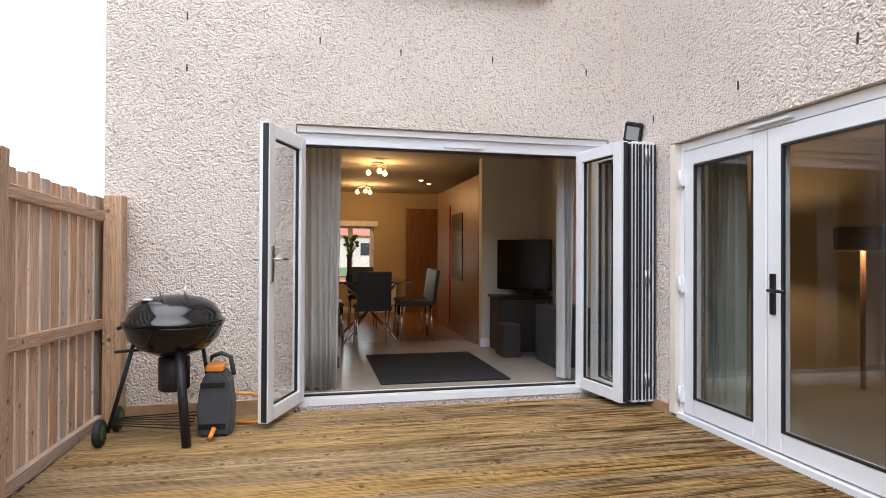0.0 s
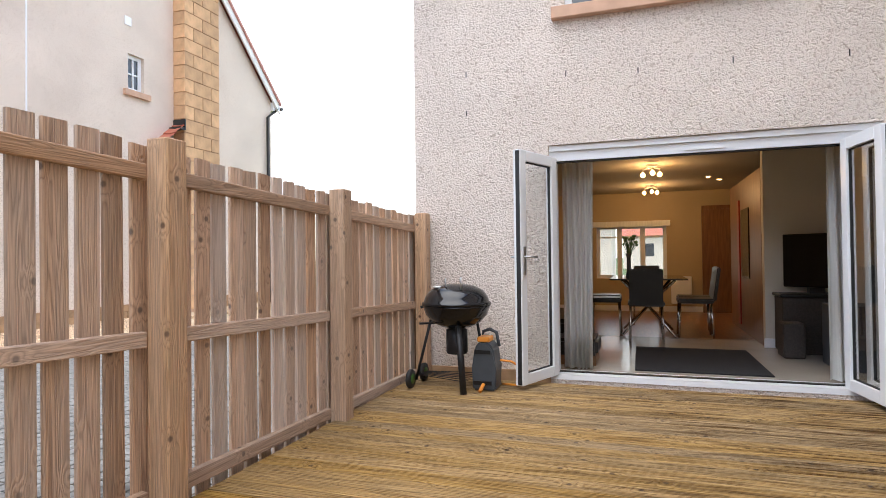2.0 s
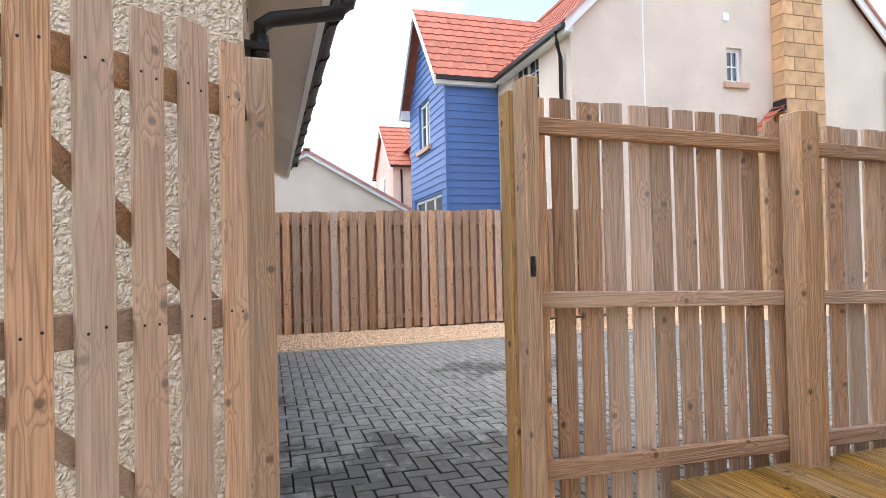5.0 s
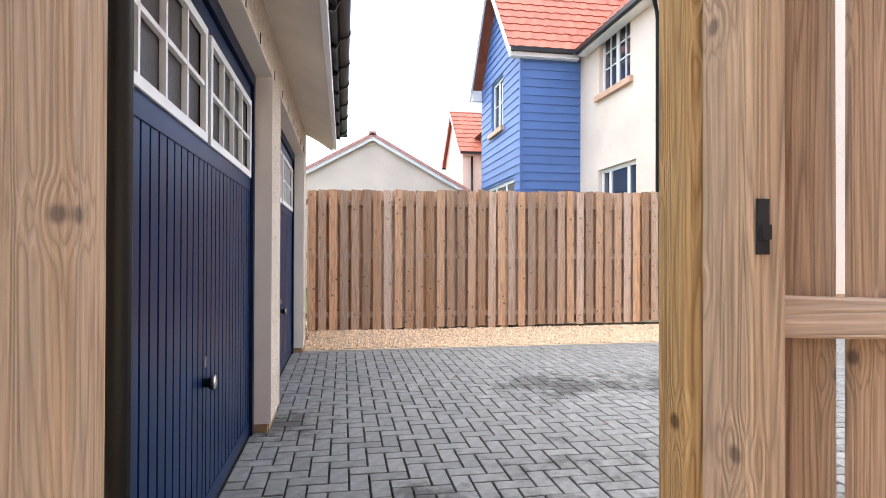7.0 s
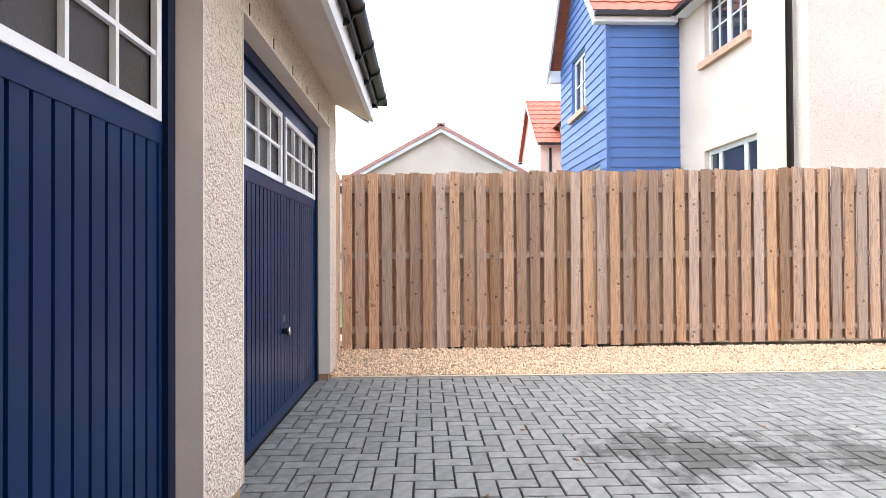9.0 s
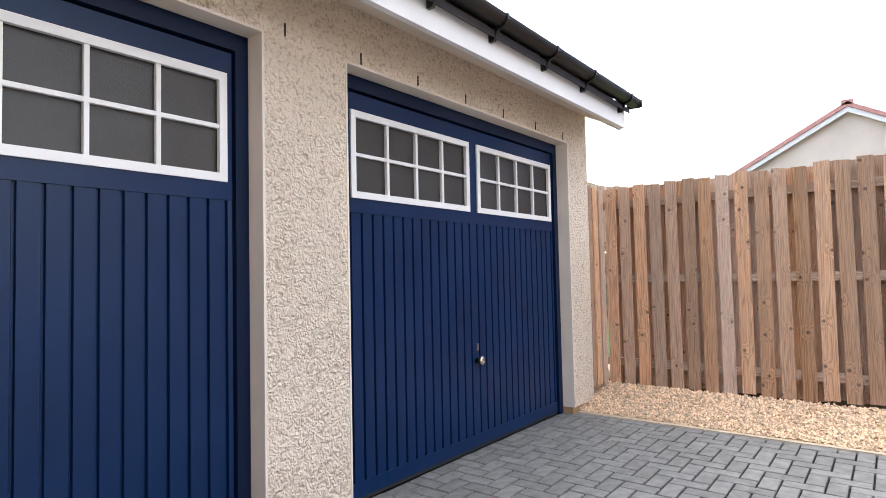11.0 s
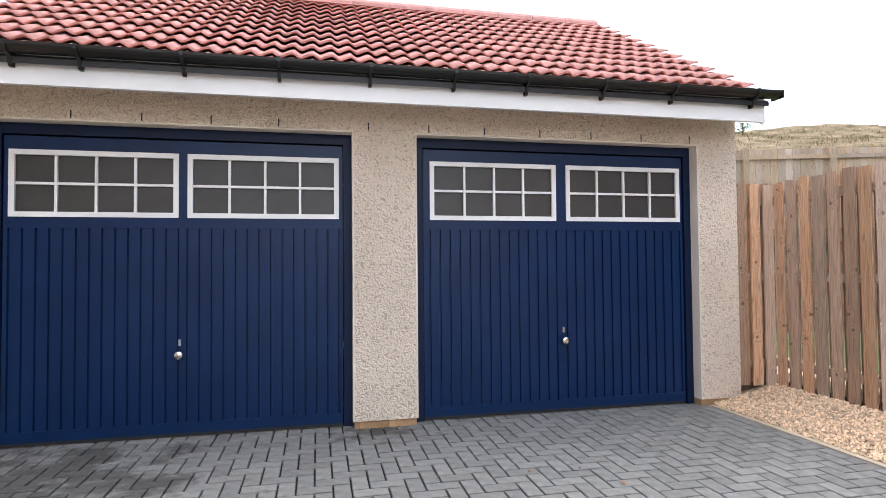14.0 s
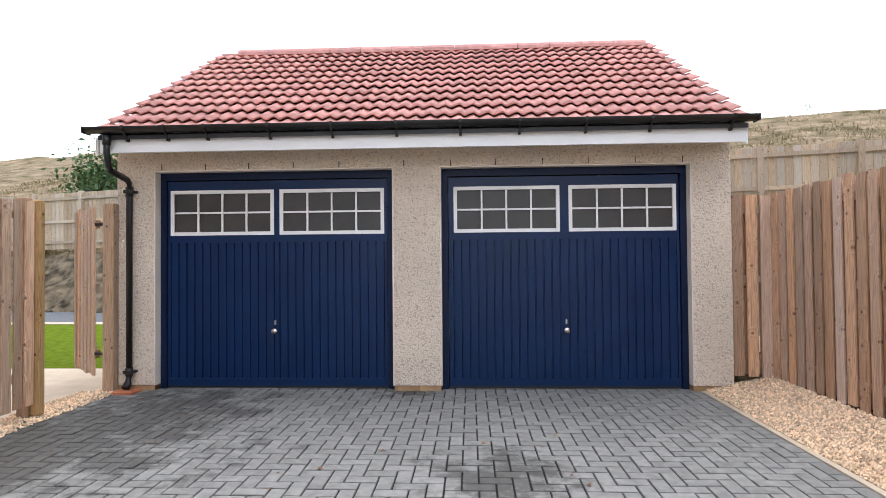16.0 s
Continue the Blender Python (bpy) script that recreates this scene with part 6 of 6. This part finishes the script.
speaker = thing("side_cabinet", (2.08, 5.6, 0.27), "grey low cabinet beside the curtain", "cabinet")
part("body", rounded(boxes((1.90, 2.28, 5.35, 5.85, 0.27, 0.84)), 0.01), M_GREYP, speaker)
kitchen = thing("tall_cabinet", (1.9, 7.9, 0.27), "tall oak kitchen unit with built-in oven", "cabinet")
part("body", boxes((1.58, 2.25, 6.86, 9.2, 0.27, 2.3)), M_OAK, kitchen)
part("oven", boxes((1.565, 1.58, 7.6, 8.15, 1.0, 1.9)), M_BLACKM, kitchen, "black built-in oven")
part("red_panel", boxes((1.562, 1.58, 8.3, 8.45, 0.35, 2.05)), M_RED, kitchen, "red gloss panel")
inner_door = thing("door_3", (1.62, 10.5, 0.27), "brown oak interior door, closed", "door", kind="structure")
part("leaf", boxes((1.40, 2.2, 10.80, 10.85, 0.27, 2.12)), M_OAK, inner_door)
part("frame", boxes((1.33, 1.40, 10.79, 10.87, 0.27, 2.19), (1.40, 2.25, 10.79, 10.87, 2.12, 2.19)), M_OAK, inner_door)
radiator = thing("radiator", (0.95, 10.8, 0.4), "white panel radiator under the window", "radiator")
part("panel", rounded(boxes((0.80, 1.15, 10.78, 10.85, 0.42, 0.92)), 0.01), M_WHITE, radiator)
for k, (x, y) in enumerate([(0.43, 7.4), (0.46, 9.7)]):
    lamp = thing("ceiling_light", (x, y, 2.460), "steel ceiling light with three glowing spots", "ceiling light", group="ceiling lights")
    part("plate", lathe(bmesh.new(), [(0.07, 2.455), (0.075, 2.465), (0.07, 2.478)], (x, y, 0), 18), M_STEEL, lamp)
    for j in range(3):
        a = 0.6 + j * math.tau / 3
        px, py = x + 0.12 * math.cos(a), y + 0.12 * math.sin(a)
        arm = part("arm", tube(bmesh.new(), [(x, y, 2.450), (px, py, 2.430), (px, py, 2.400)], 0.01, 8), M_STEEL, lamp)
        part("bulb", lathe(bmesh.new(), [(0.012, 2.390), (0.028, 2.370), (0.03, 2.345), (0.004, 2.325)], (px, py, 0), 12), M_BULB, arm, "glowing warm bulb")
    ld = bpy.data.lights.new("ceiling_light_glow", "POINT")
    ld.energy, ld.color, ld.shadow_soft_size = 4.0, (1.0, 0.62, 0.28), 0.03
    lo = new("ceiling_light_glow", ld)
    lo.location = (x, y, 2.260)
for x, y in ((1.45, 9.3), (1.25, 8.9)):
    sp = thing("downlight", (x, y, 2.470), "small recessed ceiling downlight, lit", "downlight", group="downlights")
    part("ring", lathe(bmesh.new(), [(0.045, 2.470), (0.045, 2.479), (0.03, 2.479)], (x, y, 0), 14), M_WHITE, sp)
    part("bulb", lathe(bmesh.new(), [(0.002, 2.460), (0.028, 2.467), (0.028, 2.472)], (x, y, 0), 12), M_BULB, sp)

# ---- wing bedroom behind the patio doors ----
curtain("curtain", 3.48, 3.86, 2.42, 0.29, 2.4, 6, M_CURTG, "pale green curtain behind the patio doors", "y")
curtain("curtain", 2.0, 2.15, 2.38, 0.29, 2.4, 3, M_CURTG, "pale green curtain behind the patio doors", "y")
bed = thing("bed", (4.4, 2.4, 0.27), "made bed with pale bedding", "bed")
part("base", boxes((3.5, 5.4, 1.8, 3.4, 0.27, 0.55)), M_OAK, bed)
part("mattress", rounded(boxes((3.5, 5.4, 1.8, 3.4, 0.55, 0.82)), 0.05, 2), M_CARPET, bed)
solid("wall_wing_room", boxes((6.0, 6.1, -2.7, 10.9, 0.27, 2.48), (2.33, 6.0, 4.9, 5.0, 0.27, 2.48)), M_INWALL, "magnolia bedroom walls", "wall")
blamp = thing("table_lamp", (4.0, 4.05, 0.27), "brown drum-shaded lamp, lit", "lamp")
part("pole", tube(bmesh.new(), [(4.0, 4.05, 0.28), (4.0, 4.05, 1.45)], 0.02, 8), M_OAK, blamp)
part("shade", tube(bmesh.new(), [(4.0, 4.05, 1.39), (4.0, 4.05, 1.58)], 0.2, 24, False), M_SHADE, blamp, "brown fabric shade")
ld = bpy.data.lights.new("lamp_glow", "POINT")
ld.energy, ld.color, ld.shadow_soft_size = 3.5, (1.0, 0.72, 0.45), 0.03
new("lamp_glow", ld).location = (4.0, 4.05, 1.50)

settle(mark)

# ---- gravel: loose stones ----
rng = np.random.default_rng(4)


def stones(name, x0, x1, y0, y1, z, count, label, lift=None):
    base = np.array([(1, 0, 0), (-1, 0, 0), (0, 1, 0), (0, -1, 0), (0, 0, 1), (0, 0, -1)], float)
    tri = np.array([(0, 2, 4), (2, 1, 4), (1, 3, 4), (3, 0, 4), (2, 0, 5), (1, 2, 5), (3, 1, 5), (0, 3, 5)])
    pos = np.column_stack([rng.uniform(x0, x1, count), rng.uniform(y0, y1, count), rng.uniform(z, z + 0.012, count)])
    if lift is not None:
        pos[:, 2] += lift(pos[:, 0], pos[:, 1])
    size = rng.uniform(0.007, 0.016, (count, 1)) * rng.uniform(0.6, 1.3, (count, 3))
    ang = rng.uniform(0, 2 * np.pi, count)
    v = base[None] * size[:, None, :] * rng.uniform(0.75, 1.2, (count, 6, 1))
    c, s = np.cos(ang)[:, None], np.sin(ang)[:, None]
    vx, vy = v[:, :, 0] * c - v[:, :, 1] * s, v[:, :, 0] * s + v[:, :, 1] * c
    v = np.stack([vx, vy, v[:, :, 2]], axis=2) + pos[:, None, :]
    f = tri[None] + (np.arange(count) * 6)[:, None, None]
    me = bpy.data.meshes.new(name)
    me.from_pydata(v.reshape(-1, 3).tolist(), [], f.reshape(-1, 3).tolist())
    me.materials.append(M_STONE)
    return tagged(new(name, me), label, "gravel", kind="stuff")


stones("gravel_stones", -8.45, -7.80, -1.0, 6.5, 0.004, 30000, "loose buff gravel stones beside the fence", lambda x, y: np.clip((-7.80 - x) / 0.65, 0, 1) * 0.13)
heap = bmesh.new()
prism(heap, [(-8.9, -0.05), (-7.81, -0.05), (-7.81, 0.002), (-8.455, 0.132), (-8.50, 0.03), (-8.9, 0.02)], "y", -1.09, 13.0)
solid("gravel_slope", heap, M_GRAVEL, "buff gravel banked up against the fence", "gravel")
# Added dark blocks: the shady gap under the fence boards, put in as colour
solid("soil_strip", boxes((-8.9, -8.52, -1.3, 4.9, 0.0, 0.165), (-8.504, -8.085, -1.4, -1.1, 0.0, 0.165)), M_ROCK, "added dark strip for the shady gap under the boundary fence", "soil")
solid("gravel_apron", boxes((-9.965, -8.905, -6.0, 5.09, -0.05, 0.09), (-9.965, -8.9, 5.1, 13.0, -0.05, 0.13), (-9.84, -7.9, 13.0, 16.0, -0.05, 0.05)), M_GRAVEL, "buff gravel apron below the neighbouring wall", "gravel")
stones("gravel_stones", -9.93, -8.45, 5.1, 9.0, 0.132, 9000, "loose buff gravel stones below the neighbouring wall")
stones("gravel_stones", -1.80, -1.68, -0.95, 0.0, 0.0, 1200, "pale stones along the edge of the drive")
stones("gravel_stones", -1.96, -1.55, -0.9, 0.62, 0.0, 1500, "stray gravel stones by the gate")

# ---- drive: herringbone block paving ----
U = 0.1


def paver(bm_or_none, sx, sy):
    g, c, h = 0.0054, 0.003, 0.05
    lo = [(g, g), (sx - g, g), (sx - g, sy - g), (g, sy - g)]
    hi = [(g + c, g + c), (sx - g - c, g + c), (sx - g - c, sy - g - c), (g + c, sy - g - c)]
    return [(x, y, -0.04) for x, y in lo] + [(x, y, -c) for x, y in lo] + [(x, y, 0) for x, y in hi], [(8, 9, 10, 11)] + [(4 + i, 4 + (i + 1) % 4, 8 + (i + 1) % 4, 8 + i) for i in range(4)] + [(i, (i + 1) % 4, 4 + (i + 1) % 4, 4 + i) for i in range(4)]


def paver_mesh(sx, sy):
    v, f = paver(None, sx, sy)
    me = bpy.data.meshes.new("paver")
    me.from_pydata(v, [], f)
    me.materials.append(M_PAVER)
    return me


pv_h, pv_v = paver_mesh(2 * U, U), paver_mesh(U, 2 * U)
near, rest_v, rest_f = 0, [], []
nx, ny = int(round((DRIVE[1] - DRIVE[0]) / U)), int((DRIVE[3] - DRIVE[2]) / U)
for i in range(nx):
    for j in range(ny):
        cc = (i - j) % 4
        x, y = DRIVE[0] + i * U, DRIVE[2] + j * U
        if cc == 0:
            sx, sy, me = 2 * U, U, pv_h
            if i == nx - 1:
                sx, me = U, None
        elif cc == 3:
            sx, sy, me = U, 2 * U, pv_v
        elif i == 0 and cc == 1:
            sx, sy, me = U, U, None
        elif j == 0 and cc == 2:
            sx, sy, me = U, U, None
        else:
            continue
        z = random.uniform(-0.0015, 0.0015)
        if me and near < 300 and -6.6 < x < -3.4 and -0.9 < y < 1.15:
            piece("paver", me, paving_bed, Matrix.Translation((x, y, z)) @ Matrix.Rotation(random.uniform(-0.004, 0.004), 4, "Z"))
            near += 1
        else:
            v, f = paver(None, sx, sy)
            o = len(rest_v)
            tx, ty = random.uniform(-0.01, 0.01), random.uniform(-0.01, 0.01)
            rest_v += [(a + x, b + y, c + z + a * tx + b * ty) for a, b, c in v]
            rest_f += [tuple(o + q for q in face) for face in f]
me = bpy.data.meshes.new("block_paving")
me.from_pydata(rest_v, [], rest_f)
me.materials.append(M_PAVER_J)
tagged(under(new("block_paving", me), paving_bed), "charcoal block pavers laid in herringbone", kind="stuff")

# a few fallen leaves on the paving
lv, lf2 = [], []
lr = random.Random(11)
for k in range(26):
    cx, cy, s, a = lr.uniform(-6.5, -2.2), lr.uniform(-0.6, 2.6), lr.uniform(0.012, 0.03), lr.uniform(0, math.tau)
    o = len(lv)
    for dx, dy, dz in ((-1, 0, 0.002), (0, 0.5, 0.010), (1, 0, 0.003), (0, -0.5, 0.007)):
        lv.append((cx + s * (dx * math.cos(a) - dy * math.sin(a)), cy + s * (dx * math.sin(a) + dy * math.cos(a)), dz + 0.003))
    lf2.append((o, o + 1, o + 2, o + 3))
me = bpy.data.meshes.new("fallen_leaves")
me.from_pydata(lv, [], lf2)
me.materials.append(mat("dry_leaf", (0.22, 0.1, 0.04), 0.8, vary=0.4, island=0.4))
tagged(new("fallen_leaves", me), "small dry brown leaves on the paving", "leaves", kind="stuff")
